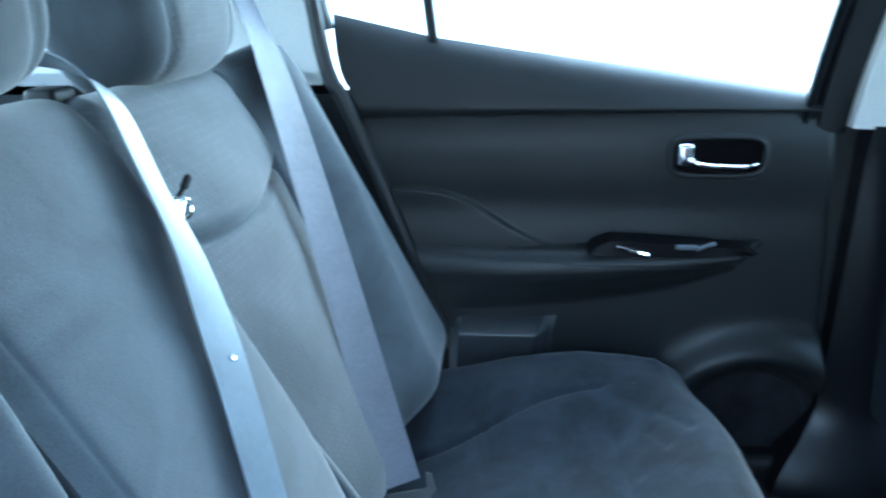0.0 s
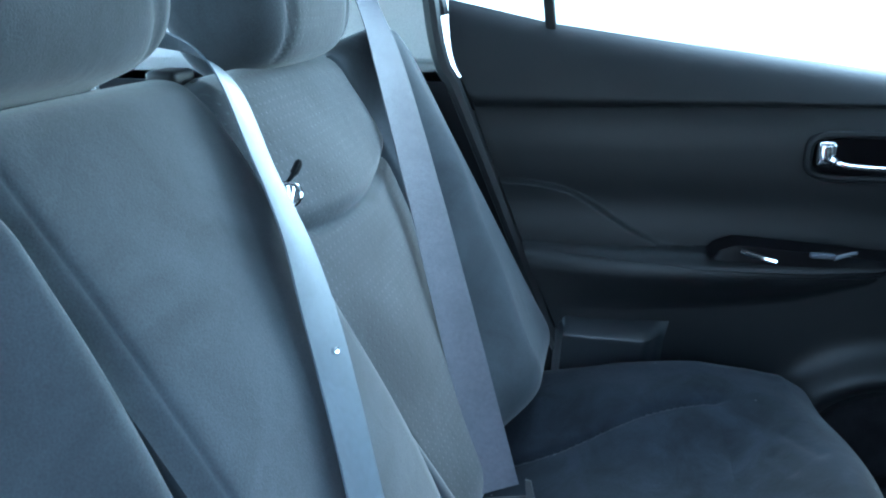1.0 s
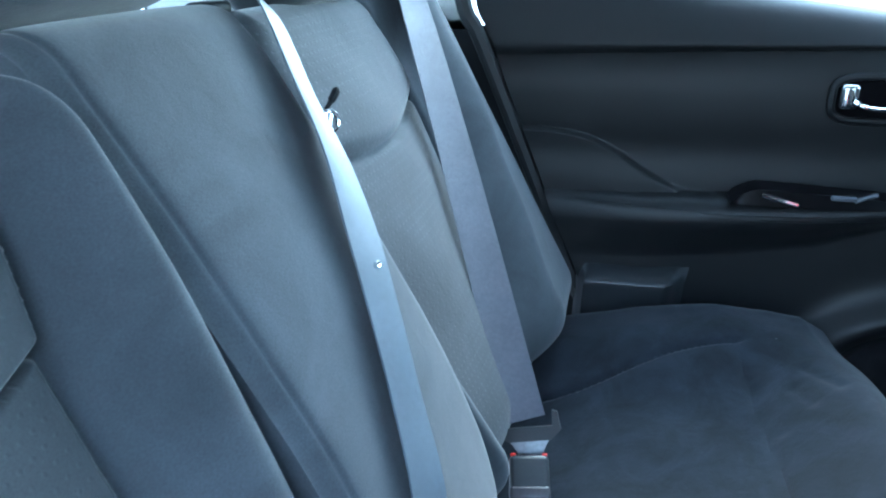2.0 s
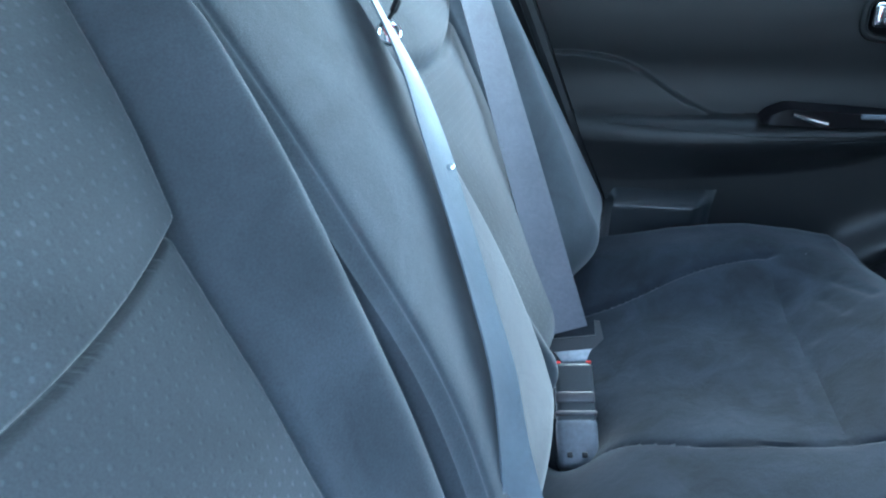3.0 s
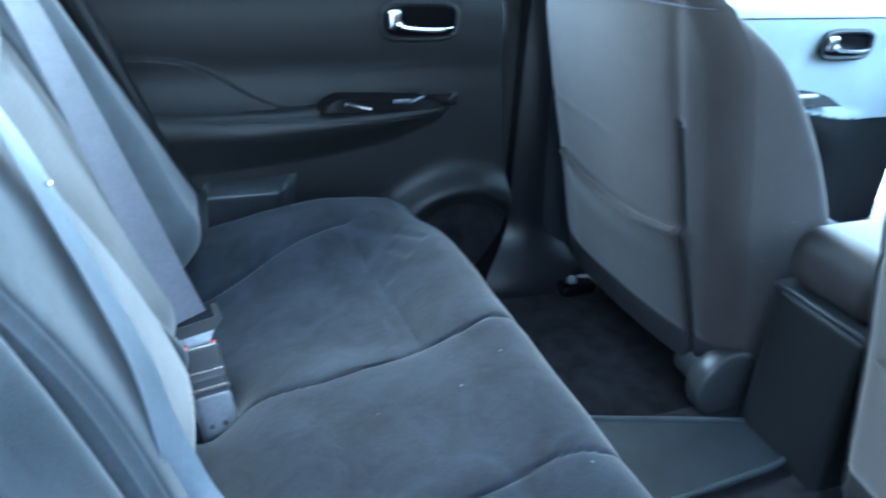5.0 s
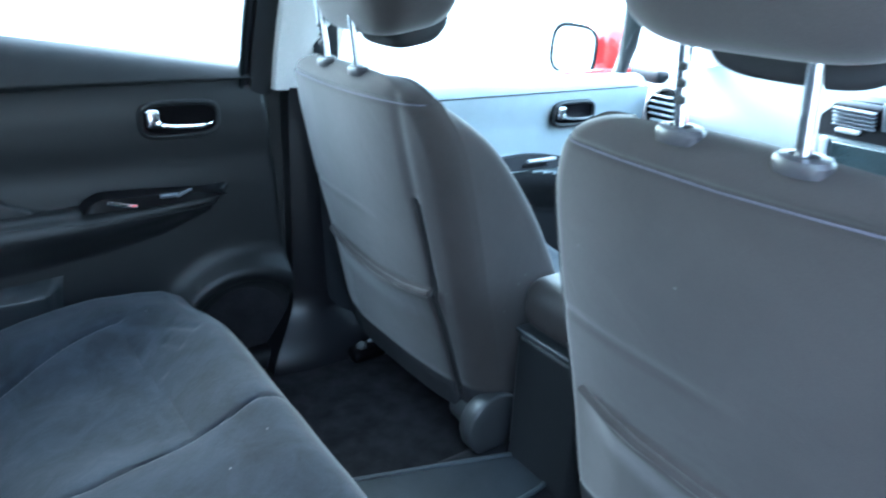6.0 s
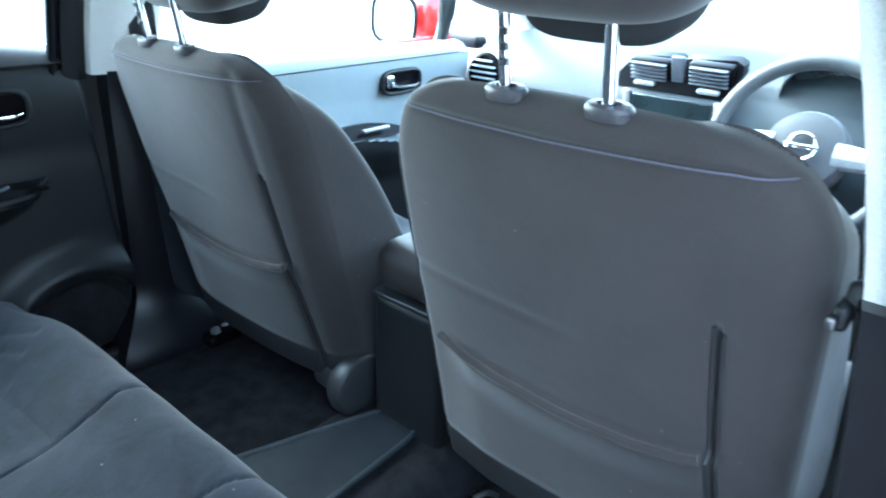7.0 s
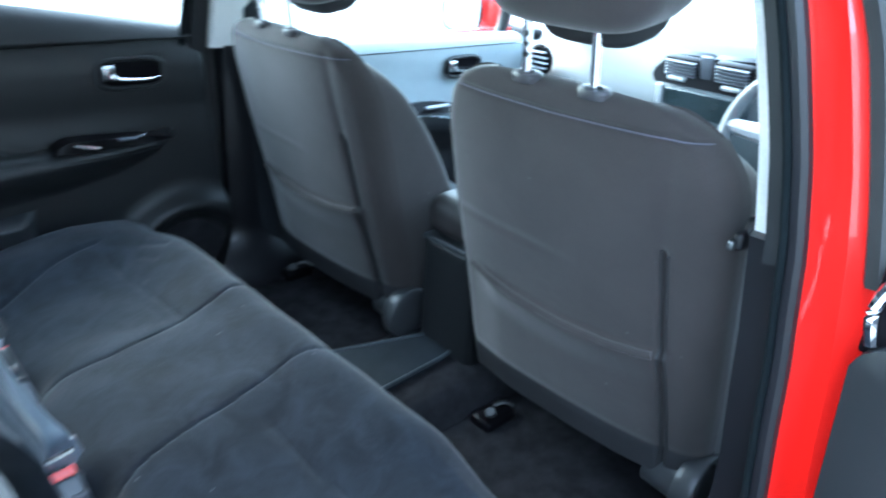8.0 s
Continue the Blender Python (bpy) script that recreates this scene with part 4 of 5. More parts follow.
def belt_tongue(root, at, across, up, big=1.0, mat=None):
    """The latch plate through which the webbing folds."""
    at, across, up = (np.array(k, float) for k in (at, across, up))
    up /= np.linalg.norm(up)
    across = across - up * np.dot(across, up)
    across /= np.linalg.norm(across)
    nor = np.cross(across, up)
    m = Matrix(np.column_stack([across, nor, up]).tolist())
    a = [(-0.034, 0.012), (-0.036, -0.004), (-0.024, -0.014), (0.024, -0.014), (0.036, -0.004), (0.034, 0.016), (0.028, 0.018), (0.027, 0.001), (-0.027, 0.001), (-0.028, 0.014)]
    pts = [at + across * x * big + up * z * big - nor * 0.004 for x, z in a]
    plate = part("tongue_frame", prism(pts, nor * 0.009), mat or TONGUE, root, "grey moulded belt tongue")
    blade = [(-0.024, -0.012), (-0.019, -0.018), (-0.0145, -0.026), (-0.0135, -0.036), (0.0135, -0.036), (0.0145, -0.026), (0.019, -0.018), (0.024, -0.012)]
    part("tongue_blade", prism([at + across * x * big + up * z * big - nor * 0.002 for x, z in blade], nor * 0.0035), STEEL, plate, "steel latch blade")
    return plate


def blend(points, n):
    return curve(points, n)


# outer belt of the far seat
belt = thing("seat_belt", (0.45, 0.40, 0.80), "slate grey seat belt buckled across the outer rear seat", "seat belt", "rear seat belts")
line = blend([(0.20, 0.645, 1.34), (0.265, 0.600, 1.20), (0.318, 0.552, 1.105), (0.352, 0.522, 1.035), (0.42, 0.430, 0.885), (0.48, 0.345, 0.745), (0.538, 0.262, 0.607)], 8)
t = np.linspace(0, 1, len(line))[:, None]
part("webbing", strap(line, (1 - t) * np.array((-0.35, 1.0, 0.25)) + t * np.array((0.85, 0.6, 0.25)), cup=0.002), WEB, belt)
belt_tongue(belt, (0.542, 0.256, 0.601), (1.0, 0.05, 0.0), (-0.12, 0.30, 0.55), mat=RUBBER)
tongue_and_buckle("belt_buckle", (0.545, 0.240, 0.588), (0.562, 0.148, 0.506), (1.0, 0.08, 0.0), False, "black belt buckle with a latched tongue")

# centre belt
belt = thing("seat_belt", (0.45, 0.05, 0.85), "pale grey seat belt buckled across the centre rear seat", "seat belt", "rear seat belts")
rows = (((0.235, 0.178, 1.090), (-0.05, 0.90, -0.43)), ((0.290, 0.170, 1.082), (-0.04, 0.88, -0.46)), ((0.335, 0.152, 1.058), (-0.04, 0.88, -0.47)), ((0.375, 0.122, 1.000), (-0.03, 0.87, -0.49)), ((0.411, 0.093, 0.950), (0.06, 0.88, -0.46)),
        ((0.4375, 0.066, 0.900), (0.17, 0.90, -0.39)), ((0.460, 0.041, 0.850), (0.18, 0.89, -0.41)), ((0.483, 0.0115, 0.800), (0.18, 0.87, -0.45)), ((0.506, -0.0205, 0.750), (0.24, 0.86, -0.45)), ((0.520, -0.051, 0.700), (0.33, 0.85, -0.41)),
        ((0.534, -0.080, 0.650), (0.62, 0.74, -0.26)), ((0.541, -0.089, 0.622), (0.85, 0.50, -0.10)), ((0.543, -0.084, 0.598), (0.99, 0.10, 0.02)))
line = blend([at for at, _ in rows], 8)
across = blend([way for _, way in rows], 8)
part("webbing", strap(line, across, cup=0.002), WEB_PALE, belt)
belt_tongue(belt, (0.538, -0.080, 0.588), (1.0, -0.03, 0.0), (-0.10, 0.16, 0.62), big=1.03)
line = blend([(0.556, -0.070, 0.588), (0.548, -0.035, 0.582), (0.535, 0.010, 0.572), (0.510, 0.045, 0.560)], 6)
part("lap_webbing", strap(line, np.tile(np.array((0.35, 0.0, 0.94)), (len(line), 1)), width=0.030), WEB, belt, "folded lap webbing")
part("belt_stop", lathe([(0.001, 0.002), (0.0022, 0.0018), (0.0030, 0.0), (0.0030, -0.002)], (0.4535, 0.050, 0.882), (0.75, -0.45, 0.45), 14), CHROME, belt, "small button stop on the webbing")
tongue_and_buckle("belt_buckle", (0.542, -0.094, 0.580), (0.546, -0.150, 0.507), (1.0, -0.03, 0.0), True, "black belt buckle with a red release button")

# folded lap end of the near belt, across the foot of the backrest
belt = thing("seat_belt", (0.52, -0.45, 0.68), "slack grey seat belt hanging at the near rear backrest", "seat belt", "rear seat belts")
line = blend([(0.25, -0.61, 1.18), (0.335, -0.475, 1.062), (0.4135, -0.385, 0.9125), (0.433, -0.366, 0.875), (0.462, -0.340, 0.818), (0.478, -0.335, 0.765), (0.492, -0.40, 0.69), (0.505, -0.53, 0.62)], 8)
part("webbing", strap(line, np.tile(np.array((-0.027, 0.036, -0.014)), (len(line), 1)), cup=0.003), WEB_DARK, belt)
# its doubled-over edge
fold = np.array(line) + np.array((0.0032, 0.0026, 0.0018)) + 0.26 * np.array((-0.027, 0.036, -0.014))
part("folded_webbing", strap(fold, np.tile(np.array((-0.027, 0.036, -0.014)), (len(line), 1)), width=0.019, cup=0.002), WEB_DARK, belt, "doubled-over edge of the webbing")

# round pendant on the centre belt
pendant = thing("pendant", (0.378, 0.172, 0.955), "small round silver pendant clipped to the belt", "pendant")
axis = np.array((0.45, -0.85, 0.28))
axis /= np.linalg.norm(axis)
e1 = np.cross(axis, (0, 0, 1.0))
e1 /= np.linalg.norm(e1)
e2 = np.cross(e1, axis)
c = np.array((0.376, 0.158, 0.962))
a = np.linspace(0, 2 * np.pi, 28, endpoint=False)
part("ring", tube([c + 0.0095 * (math.cos(k) * e1 + math.sin(k) * e2) for k in a], 0.0022, 8, closed=True, up=axis), CHROME, pendant, "round silver ring")
for k in (-0.6, 0.0, 0.6):
    part("spoke", tube([c + 0.0088 * (math.sin(k) * e1 + math.cos(k) * e2), c - 0.0088 * (math.sin(k) * e1 * -0.3 + math.cos(k) * e2)], 0.0016, 6, up=axis), CHROME, pendant)
part("clip", tube(curve([c + 0.010 * e2, c + 0.018 * e2 - 0.006 * e1, c + 0.028 * e2 - 0.012 * e1], 5), [0.002] * 5 + [0.0035] * 5 + [0.002], 8, up=axis), TRIM, pendant, "dark steel clip")

# ---- front seats ----


def top_seam(y):
    return np.interp(-np.asarray(y, float), (0.13, 0.25, 0.35, 0.45, 0.56), (1.030, 1.0255, 1.024, 1.026, 1.028))


def front_seat():
    """The driver's seat, seen from behind; the passenger's is a copy."""
    root = thing("front_seat", (1.40, -0.37, 0.36), "grey cloth front seat with a rear map pocket", "car seat", "front seats")
    yl, yr = -0.122, -0.588
    z0, z1 = 0.495, 1.052
    u, v = ease(150), np.linspace(0, 1, 130)
    z = z0 + (z1 - z0) * (1 - (1 - v) ** 2)
    t = np.clip(1 - (z1 - z) / 0.12, 0, 0.999)
    inset = 0.115 * (1 - np.sqrt(1 - t * t))
    narrow = 0.006 * smooth01(0.68, 0.47, z)
    t2 = np.clip(1 - (z1 - z) / 0.10, 0, 0.999)
    a, b = yl - inset * 0.85, yr + 0.090 * (1 - np.sqrt(1 - t2 * t2)) + narrow
    Yg = a[None, :] + (b - a)[None, :] * u[:, None]
    Zg = np.broadcast_to(z[None, :], Yg.shape).copy()
    Zg = Zg + 0.010 * np.cos(np.pi * (Yg + 0.355) / 0.5) * smooth01(0.95, 1.052, Zg)
    near = np.minimum(np.minimum(a[None, :] - Yg, Yg - b[None, :]), 1)
    plane = 1.128 - 0.25 * (Zg - 0.882)
    side = (Yg + 0.355) / 0.233
    rise = 0.018 * np.abs(side) ** 4 + 0.016 * np.clip(-side, 0, 1) ** 2
    rim_d = np.hypot(np.maximum(0, 0.036 - near), np.maximum(0, 0.036 - (z1 + 0.010 - Zg)))
    rear = plane + rise + roll_off(0.036 - np.minimum(rim_d, 0.036), 0.036)
    # map pocket: a slack lower panel with a sagging hem
    hem = 0.706 + 0.020 * ((Yg + 0.355) / 0.18) ** 2
    pocket = smooth01(0.006, -0.006, Zg - hem) * smooth01(-0.165, -0.235, Yg) * smooth01(-0.540, -0.520, Yg)
    rear = rear - pocket * (0.006 + 0.010 * smooth01(-0.06, 0.0, Zg - hem)) * (0.4 + 0.6 * np.cos(np.clip((Yg + 0.345) / 0.19, -1, 1) * 1.3))
    # piping groove, slit and upper seam
    slit = -0.513 - 0.016 * smooth01(0.88, 0.52, Zg)
    rear = rear + groove(Yg - slit, 0.004, 0.008) * smooth01(0.89, 0.875, Zg) + groove(Yg - slit, 0.012, 0.0025)
    seam = top_seam(Yg)
    rear = rear + groove(Zg - seam, 0.004, 0.003) + groove(Yg + 0.140, 0.004, 0.004)
    crease = groove(Zg - 0.815 - 0.05 * (Yg + 0.35), 0.006, 0.002) * smooth01(-0.40, -0.30, Yg)
    rear = rear + crease + groove(Zg - 0.548, 0.004, 0.004) + 0.0012 * np.sin(22 * Zg + 8 * Yg)
    P = np.dstack([rear, Yg, Zg])
    thick = 0.050 + 0.22 * (1 - np.exp(-np.clip(1.058 - Zg, 0, 1) / 0.20)) + 0.03 * smooth01(0.75, 0.5, Zg)
    front = plane + thick + 0.03 * np.abs(side) ** 3 - 0.02 - roll_off(0.036 - np.minimum(rim_d, 0.036), 0.040)
    front = np.maximum(front, rear + 0.004)
    Q = np.dstack([front, Yg, Zg - 0.004 * smooth01(0.95, 1.05, Zg)])
    yc, zc = (Yg[1:, 1:] + Yg[:-1, :-1]) / 2, (Zg[1:, 1:] + Zg[:-1, :-1]) / 2
    hc = (hem[1:, 1:] + hem[:-1, :-1]) / 2
    sc = (slit[1:, 1:] + slit[:-1, :-1]) / 2
    band = zc < 0.548
    panel = (yc < -0.140) & (yc > sc) & (zc < 1.036) & ~band
    in_pocket = panel & (zc < hc)
    v_all, f_all = slab(P, Q)
    shell = skin("seat_back", P, ~panel & ~band, KNIT, root, (-1, 0, 0), "grey cloth seat back")
    part("seat_shell", tidy((v_all, f_all[panel.size:])), KNIT, shell)
    skin("back_panel", P, panel & ~in_pocket, KNIT, root, (-1, 0, 0))
    skin("lower_skirt", P, band, SKIRT, root, (-1, 0, 0), "dark lower skirt of the seat back")
    skin("map_pocket", P, in_pocket, KNIT, root, (-1, 0, 0), "slack cloth map pocket")

    def surface(y, zz):
        lo = int(np.clip(np.searchsorted(z, zz) - 1, 0, len(z) - 2))
        xs = [np.interp(-y, -Yg[:, q], rear[:, q]) for q in (lo, lo + 1)]
        k = (zz - z[lo]) / (z[lo + 1] - z[lo])
        return np.array((xs[0] + (xs[1] - xs[0]) * k - 0.001, y, zz))
    ys = np.linspace(-0.155, -0.556, 70)
    line = []
    for y in ys:
        zz = float(top_seam(y))
        line.append(surface(y, zz) - np.array((0.0015, 0, 0)))
    part("top_piping", tube(line, 0.0010, 6), PIPING, root, "violet-grey stitched seam")
    line = [surface(-0.140, k) for k in np.linspace(0.515, 0.985, 60)]
    part("side_piping", tube(line, 0.003, 6, up=(0, 1, 0)), SOFT_TRIM, root)
    for dy in (0.0035, -0.0060):
        line = [surface(-0.513 - 0.016 * smooth01(0.88, 0.52, k) + dy, k) for k in np.linspace(0.515, 0.882 - 0.006 * (dy < 0), 50)]
        part("slit_piping", tube(line, 0.0026, 6, up=(0, 1, 0)), RUBBER, root, "dark piping beside the pocket slit")
    line = [surface(y, 0.708 + 0.020 * ((y + 0.355) / 0.18) ** 2) for y in np.linspace(-0.172, -0.510, 40)]
    part("pocket_hem", tube(np.array(line) - np.array((0.001, 0, 0.005)), 0.0062, 10), KNIT, root)
    # lower skirt and recliner covers
    part("recliner_cover", lathe([(0.034, -0.07), (0.038, -0.014), (0.054, -0.012), (0.058, -0.004), (0.058, 0.018), (0.0565, 0.0215), (0.0535, 0.0235), (0.030, 0.0245), (0.001, 0.0248)], (1.268, -0.572, 0.486), (0, -1, 0), 40), COVER, root, "round dark grey recliner cover")
    # cushion
    k = ease(60)
    m = np.linspace(0, 1, 60)
    cx = 1.34 + 0.425 * m
    CYY, CXX = np.meshgrid(-0.125 - 0.445 * k, cx, indexing="ij")
    CZZ = 0.555 + 0.03 * m[None, :] + 0.03 * np.abs((CYY + 0.355) / 0.24) ** 3 - roll_off(np.minimum(np.minimum(-0.125 - CYY, CYY + 0.570), 1.765 - CXX), 0.05)
    Cp = np.dstack([CXX, CYY, CZZ])
    part("cushion", slab(Cp, np.dstack([CXX, CYY, 0 * CZZ + 0.44])), SUEDE, root)
    for y in (-0.19, -0.55):
        part("slide_rail", box((1.56, y, 0.392), (0.36, 0.045, 0.09), 0.01), RUBBER, root)
    # headrest with its two posts
    headrest("headrest", root, (1.128, -0.368, 1.134), (0.256, 0.150, 0.20), 10, (KNIT, KNIT), 0.8, "grey cloth headrest")
    # lower lip, coloured darker than the headrest above it
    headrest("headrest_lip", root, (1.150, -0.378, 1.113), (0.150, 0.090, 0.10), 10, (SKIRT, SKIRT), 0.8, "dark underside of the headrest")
    for y, notched in ((-0.300, True), (-0.405, False)):
        post = part("post", tube([(1.109, y, 1.02), (1.087, y, 1.17)], 0.0062, 14), CHROME, root, "chrome headrest post")
        v, f = lathe([(0.021, -0.008), (0.0225, 0.000), (0.020, 0.0035), (0.012, 0.0045), (0.009, 0.002)], (1.104, y, 1.059), (-0.10, 0, 1), 28)
        v[:, 0] = 1.103 + (v[:, 0] - 1.103) * 0.62
        part("post_collar", (v, f), COLLAR, root, "oval plastic post collar")
        if notched:
            for zz in (1.085, 1.098, 1.111):
                part("notch", box((1.0905 - 0.146 * (zz - 1.098), y - 0.0035, zz), (0.004, 0.007, 0.006), 0.001), RUBBER, post)
    return root


driver = front_seat()
passenger = copy_thing(driver, Matrix.Translation((1.425, 0.332, 0.33)))
for o in passenger.children:
    if o.name.startswith("headrest"):
        o.location.z -= 0.02
        o.location.x += 0.045
        o.location.y -= 0.012

# fixing bolts of the seat rails
for x, y in ((1.272, -0.168), (1.302, 0.585)):
    bolt = thing("rail_bolt", (x, y, 0.36), "shiny seat rail bolt under a black cap on the floor", "bolt", "seat rail bolts")
    part("cap", box((x, y, 0.362), (0.085, 0.055, 0.03), 0.012), GLOSS, bolt)
    part("bolt_head", lathe([(0.012, 0.0), (0.012, 0.008), (0.009, 0.011), (0.001, 0.011)], (x - 0.012, y - 0.004, 0.376), (-0.5, -0.3, 0.9), 6), STEEL, bolt, "bright bolt head")
    part("bracket", tube(curve([(x + 0.01, y + 0.01, 0.378), (x + 0.03, y, 0.382), (x + 0.045, y - 0.01, 0.372)], 5), 0.0045, 8), STEEL, bolt)

# rubber tunnel mat
mat_out = [(1.00, 0.148), (1.15, 0.103), (1.28, 0.063), (1.304, 0.052), (1.314, 0.032), (1.311, 0.006), (1.296, -0.014), (1.268, -0.027), (1.15, -0.037), (1.00, -0.048)]
tunnel_mat = thing("tunnel_mat", (1.15, 0.03, 0.42), "dark rubber mat over the floor tunnel", "mat")
lift = 0.418
part("sheet", prism([(x, y, lift) for x, y in mat_out], (0, 0, 0.012)), MAT, tunnel_mat)
rim = curve([(x, y, lift + 0.0125) for x, y in mat_out], 8)
# rim coloured paler than the sheet to show its highlight
part("raised_rim", tube(rim, 0.0042, 8), MAT_RIM, tunnel_mat, "raised rubber rim")

# ---- centre console and dashboard ----
console = thing("centre_console", (1.45, 0.0, 0.42), "black centre console with a padded armrest lid", "console")
part("console_body", box((1.547, 0.0, 0.527), (0.52, 0.152, 0.256), 0.014, seg=4), SOFT_TRIM, console)
part("armrest_lid", box((1.438, 0.0, 0.706), (0.31, 0.156, 0.088), 0.036, seg=7), LEATHER, console, "brown-grey padded armrest lid")
# thin lighter strip imitates the highlight on the body's top edge
part("lid_edge_highlight", box((1.440, 0.0, 0.657), (0.31, 0.153, 0.010), 0.004), SATIN, console, "added lighter strip for the highlight under the lid")
part("shift_console", box((1.98, 0.0, 0.53), (0.46, 0.20, 0.20), 0.03), TRIM, console)

dash = thing("dashboard", (2.35, 0.0, 0.6), "charcoal dashboard with centre vents and screen", "dashboard")
dy = np.linspace(-0.73, 0.73, 80)
dprof = curve([(2.74, 0.895), (2.58, 0.945), (2.46, 0.965), (2.37, 0.950), (2.28, 0.895), (2.22, 0.825), (2.20, 0.75), (2.21, 0.66), (2.26, 0.56), (2.40, 0.50)], 8)
D = np.zeros((len(dy), len(dprof), 3))
for i, y in enumerate(dy):
    mid = math.exp(-(y / 0.22) ** 2)
    hood = math.exp(-((y + 0.37) / 0.17) ** 2)
    D[i, :, 0] = dprof[:, 0] - 0.03 * mid + 0.05 * (abs(y) / 0.73) ** 3 - 0.05 * hood * smooth01(2.5, 2.3, dprof[:, 0])
    D[i, :, 1] = y
    D[i, :, 2] = dprof[:, 1] + 0.012 * mid + 0.045 * hood * np.exp(-((dprof[:, 0] - 2.30) / 0.09) ** 2) * (dprof[:, 1] > 0.88) - 0.04 * (abs(y) / 0.73) ** 4 * smooth01(0.7, 0.9, dprof[:, 1])
part("dash_top", slab(D, (0.06, 0, -0.03)), DASH, dash, "soft charcoal dash top")


def vent_block(x, y, z, w, h, lean, n=6):
    """One outlet: dark housing and separate slats."""
    m = turned(0, lean, 0)
    house = part("vent_housing", box((x + 0.012, y, z), (0.03, w, h), 0.006, m), GLOSS, dash, "black vent housing")
    for k in range(n):
        off = np.array(m @ Vector((-0.006, 0, (k - (n - 1) / 2) * h * 0.80 / n)))
        part("slat", box((x + off[0], y, z + off[2]), (0.016, w * 0.88, 0.0035), 0.0012, m), TONGUE, house)
    return house


part("stack_frame", prism([(2.192 + 0.30 * (z - 0.91), y, z) for y, z in ((0.150, 0.872), (0.163, 0.890), (0.160, 0.905), (0.132, 0.940), (0.115, 0.950), (0.020, 0.953), (0.008, 0.946), (-0.004, 0.953), (-0.112, 0.961), (-0.130, 0.952), (-0.134, 0.930), (-0.112, 0.876), (-0.098, 0.866))], (0.03, 0, 0.008)), GLOSS, dash, "glossy black centre surround")
vent_block(2.186, 0.078, 0.920, 0.100, 0.056, -18, 5)
vent_block(2.186, -0.066, 0.924, 0.100, 0.058, -18, 5)
part("hazard_switch", box((2.184, 0.008, 0.930), (0.012, 0.032, 0.062), 0.004, turned(0, -18, 0)), TONGUE, dash)
for y in (0.085, -0.070):
    part("vent_tab", box((2.182, y, 0.890), (0.014, 0.05, 0.010), 0.003, turned(0, -18, 0)), SILVER, dash)
scr = part("screen_frame", box((2.192, 0.010, 0.812), (0.03, 0.26, 0.125), 0.012, turned(0, -10, 0)), DASH, dash)
part("screen", box((2.176, 0.010, 0.814), (0.006, 0.19, 0.105), 0.003, turned(0, -10, 0)), SCREEN, scr, "dark navigation screen")
for y in (0.122, -0.102):
    part("screen_trim", box((2.175, y, 0.818), (0.012, 0.016, 0.110), 0.005, turned(0, -10, 0)), SILVER, scr)
part("side_vent_ring", lathe([(0.050, -0.01), (0.054, 0.004), (0.046, 0.008), (0.044, -0.004), (0.001, -0.005)], (2.215, 0.592, 0.845), (-1, -0.1, 0.25), 32), GLOSS, dash, "round side vent")
for k in range(5):
    zz = 0.845 + (k - 2) * 0.016
    half = math.sqrt(max(0.0005, 0.043 ** 2 - (zz - 0.845) ** 2))
    part("side_slat", box((2.205, 0.592, zz), (0.012, 2 * half, 0.004), 0.001), SILVER, dash)
part("glovebox_line", tube(curve([(2.232, 0.62, 0.74), (2.214, 0.4, 0.748), (2.198, 0.2, 0.745)], 6), 0.003, 6), RUBBER, dash)
hood = np.array([[(2.235 - 0.055 * math.sin(k * math.pi) + 0.06 * j, -0.37 + 0.165 * math.cos(k * math.pi), 0.885 + 0.100 * math.sin(k * math.pi) ** 0.8 + 0.012 * j) for j in (0, 0.5, 1, 2)] for k in np.linspace(0, 1, 30)])
part("cluster_hood", slab(hood, (0, 0, 0.012)), DASH, dash, "hood over the instrument cluster")
part("cluster", box((2.27, -0.37, 0.905), (0.01, 0.30, 0.13), 0.004, turned(0, -15, 0)), SCREEN, dash)

wheel = thing("steering_wheel", (2.0, -0.338, 0.86), "grey leather steering wheel with a silver badge", "steering wheel")
hub = np.array((1.985, -0.338, 0.850))
ax = np.array((-0.90, 0.0, 0.436))
ax /= np.linalg.norm(ax)
e1 = np.array((0, -1.0, 0))
e2 = np.cross(ax, e1)
if e2[2] < 0:
    e2 = -e2
a = np.linspace(0, 2 * np.pi, 72, endpoint=False)
part("rim", tube([hub + 0.166 * (math.cos(k) * e1 + math.sin(k) * e2) for k in a], 0.0155, 14, closed=True, up=ax), WHEEL, wheel, "grey leather rim")
part("airbag_cover", lathe([(0.072, -0.05), (0.078, -0.01), (0.070, 0.012), (0.045, 0.020), (0.001, 0.023)], tuple(hub - 0.012 * ax), tuple(ax), 36), WHEEL, wheel)
for ang in (0.0, math.pi, -math.pi / 2):
    d = math.cos(ang) * e1 + math.sin(ang) * e2
    part("spoke", tube([hub + 0.055 * d - 0.012 * ax, hub + 0.12 * d - 0.010 * ax, hub + 0.172 * d], [0.026, 0.020, 0.016], 10, flat=1.0, up=ax), SILVER if ang != -math.pi / 2 else TRIM, wheel, "silver wheel spoke")
badge = part("badge", tube([hub + 0.016 * ax + 0.025 * (math.cos(k) * e1 + math.sin(k) * e2) for k in a[::2]], 0.0035, 8, closed=True, up=ax), CHROME, wheel, "plain silver ring badge")
part("badge_bar", box(tuple(hub + 0.016 * ax), (0.006, 0.060, 0.011), 0.002, turned(0, -25.8, 0)), CHROME, badge)
part("column", tube([hub - 0.03 * ax, hub - 0.45 * ax], 0.045, 14), TRIM, wheel)

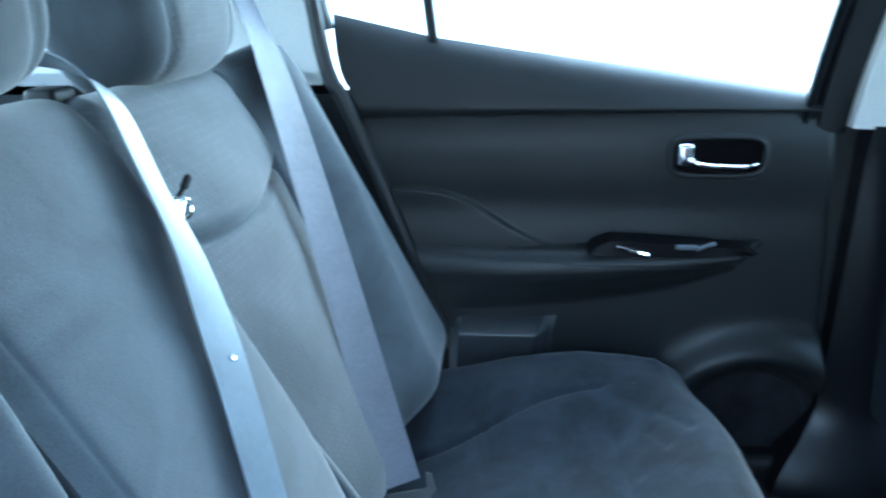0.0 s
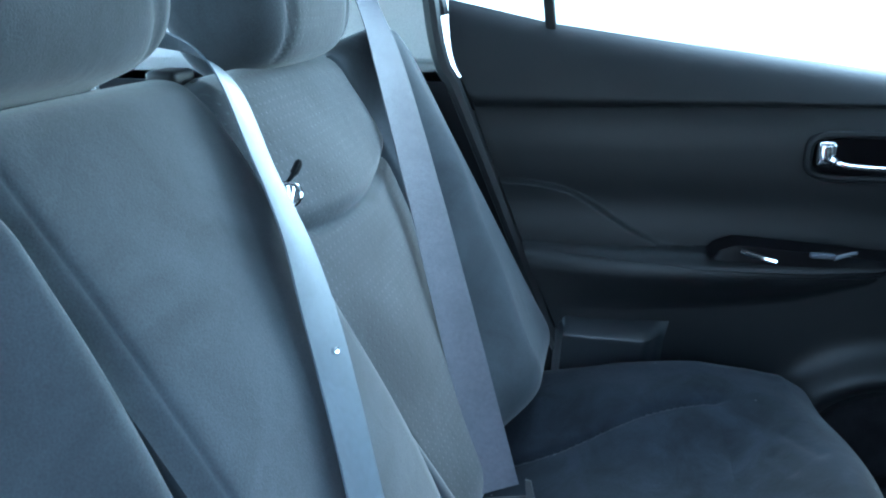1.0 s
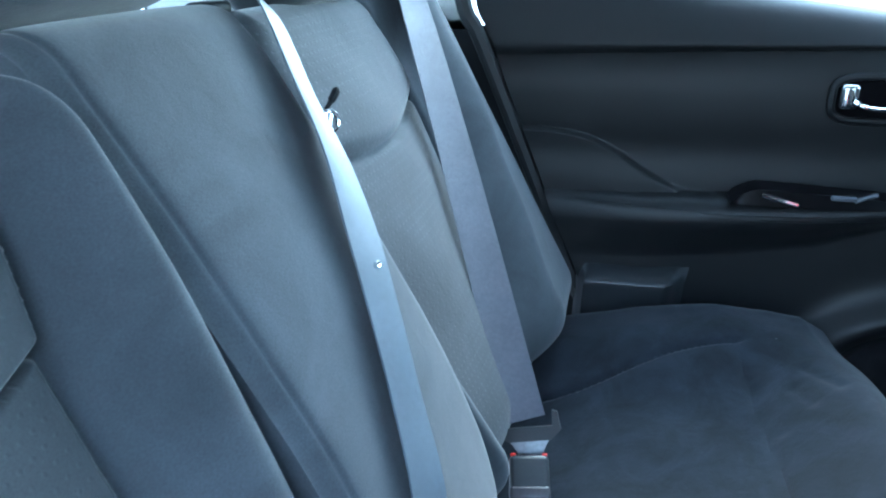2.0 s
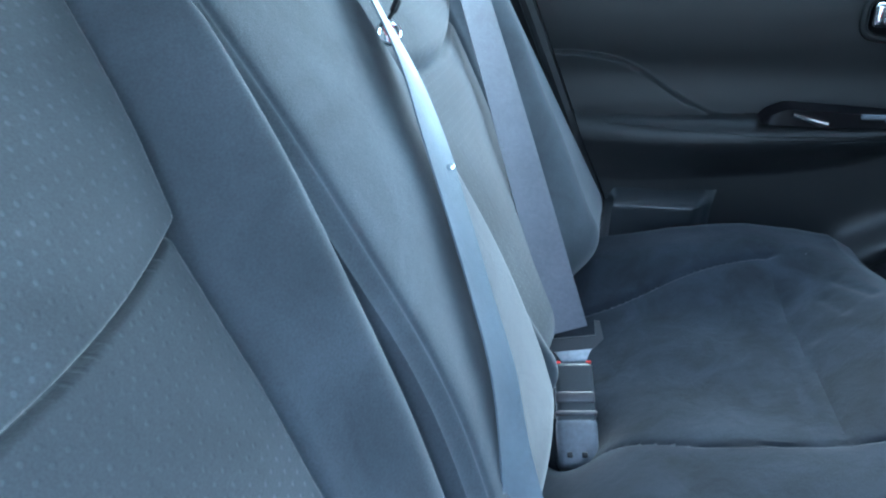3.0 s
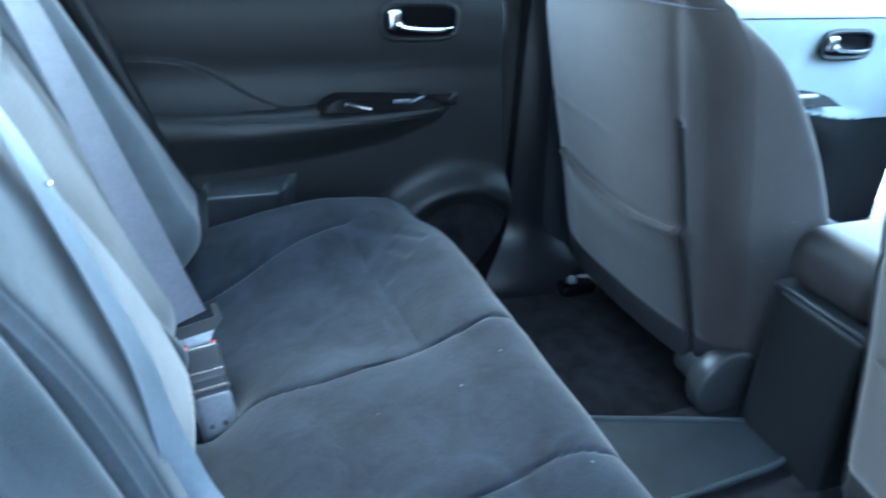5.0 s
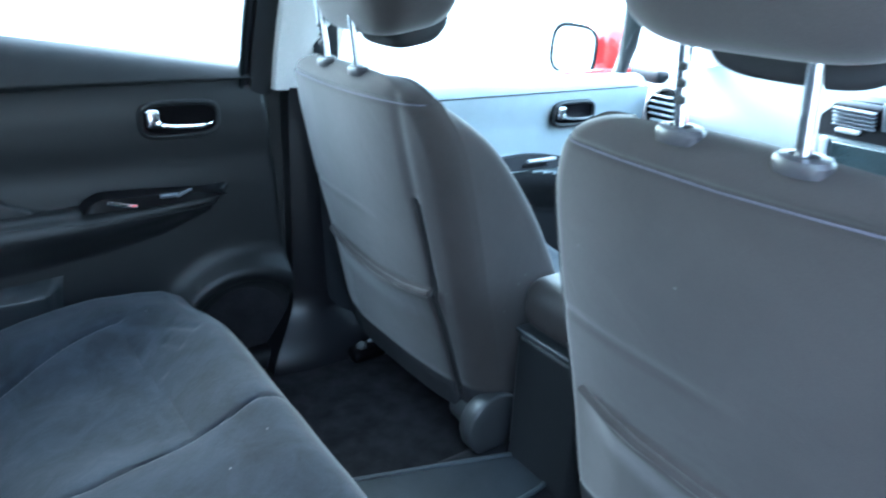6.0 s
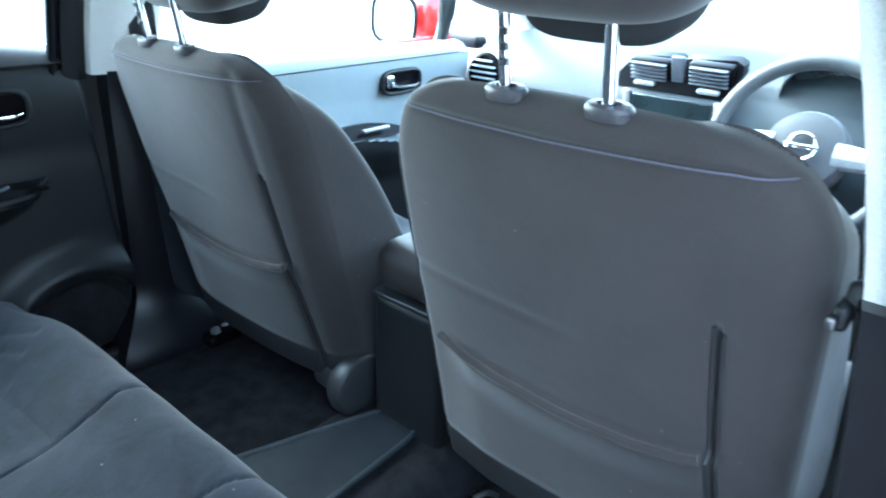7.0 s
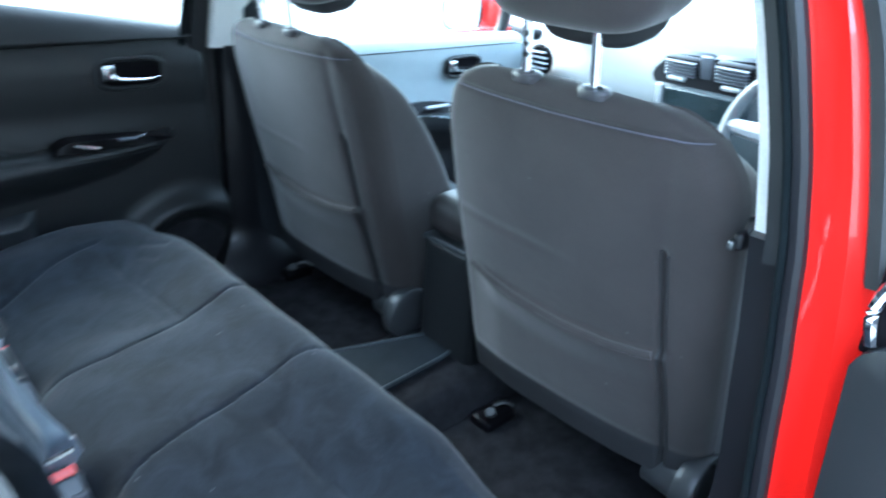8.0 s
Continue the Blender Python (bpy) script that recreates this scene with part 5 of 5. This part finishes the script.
# ---- door mirror, front belts ----
mirror = thing("door_mirror", (2.38, 0.95, 0.90), "red door mirror outside the front passenger window", "mirror")
v, f = box((2.43, 1.068, 0.945), (0.13, 0.275, 0.165), 0.055, turned(0, 0, -8), seg=5)
part("housing", (v, f), PAINT, mirror, "red mirror housing")
face = turned(0, 3, -8)
a = np.linspace(0, 2 * np.pi, 48, endpoint=False)
edge = [Vector((2.338, 1.086, 0.940)) + face @ Vector((0, 0.119 * np.sign(math.cos(t)) * abs(math.cos(t)) ** 0.55, 0.078 * np.sign(math.sin(t)) * abs(math.sin(t)) ** 0.62)) for t in a]
part("mirror_glass", prism(edge, (0.004, 0, 0)), CHROME, mirror, "bright mirror glass")
part("mirror_rim", tube(edge, 0.0065, 8, closed=True, up=(1, 0, 0)), RIM, mirror)
part("arm", box((2.40, 0.83, 0.895), (0.06, 0.16, 0.04), 0.015), TRIM, mirror)


def front_belt(side, x, tuck=0.0):
    b = thing("seat_belt", (x, side * 0.66, 0.9), "dark front seat belt hanging from the door pillar", "seat belt", "front seat belts")
    part("upper_anchor", box((x, side * (0.618 - tuck), 1.125), (0.060, 0.022, 0.036), 0.010), BEIGE, b, "pale belt anchor")
    line = curve([(x + 0.005, side * (0.606 - tuck), 1.128), (x + 0.012, side * (0.612 - tuck), 1.03), (x + 0.020, side * (0.630 - tuck), 0.90), (x + 0.035, side * (0.640 - tuck), 0.70), (x + 0.055, side * (0.650 - tuck), 0.42)], 8)
    part("webbing", strap(line, np.tile(np.array((1.0, side * -0.3, 0.2)), (len(line), 1))), WEB_DARK, b)
    return b


front_belt(1, 1.215)
near_belt = front_belt(-1, 1.170, 0.018)
part("tongue", join(box((1.165, -0.606, 0.938), (0.050, 0.014, 0.024), 0.006, turned(0, 20, 0)), box((1.142, -0.602, 0.930), (0.03, 0.012, 0.022), 0.005)), TRIM, near_belt, "black belt tongue")
part("blade", box((1.126, -0.598, 0.927), (0.014, 0.008, 0.012), 0.003), STEEL, near_belt, "bright latch blade")
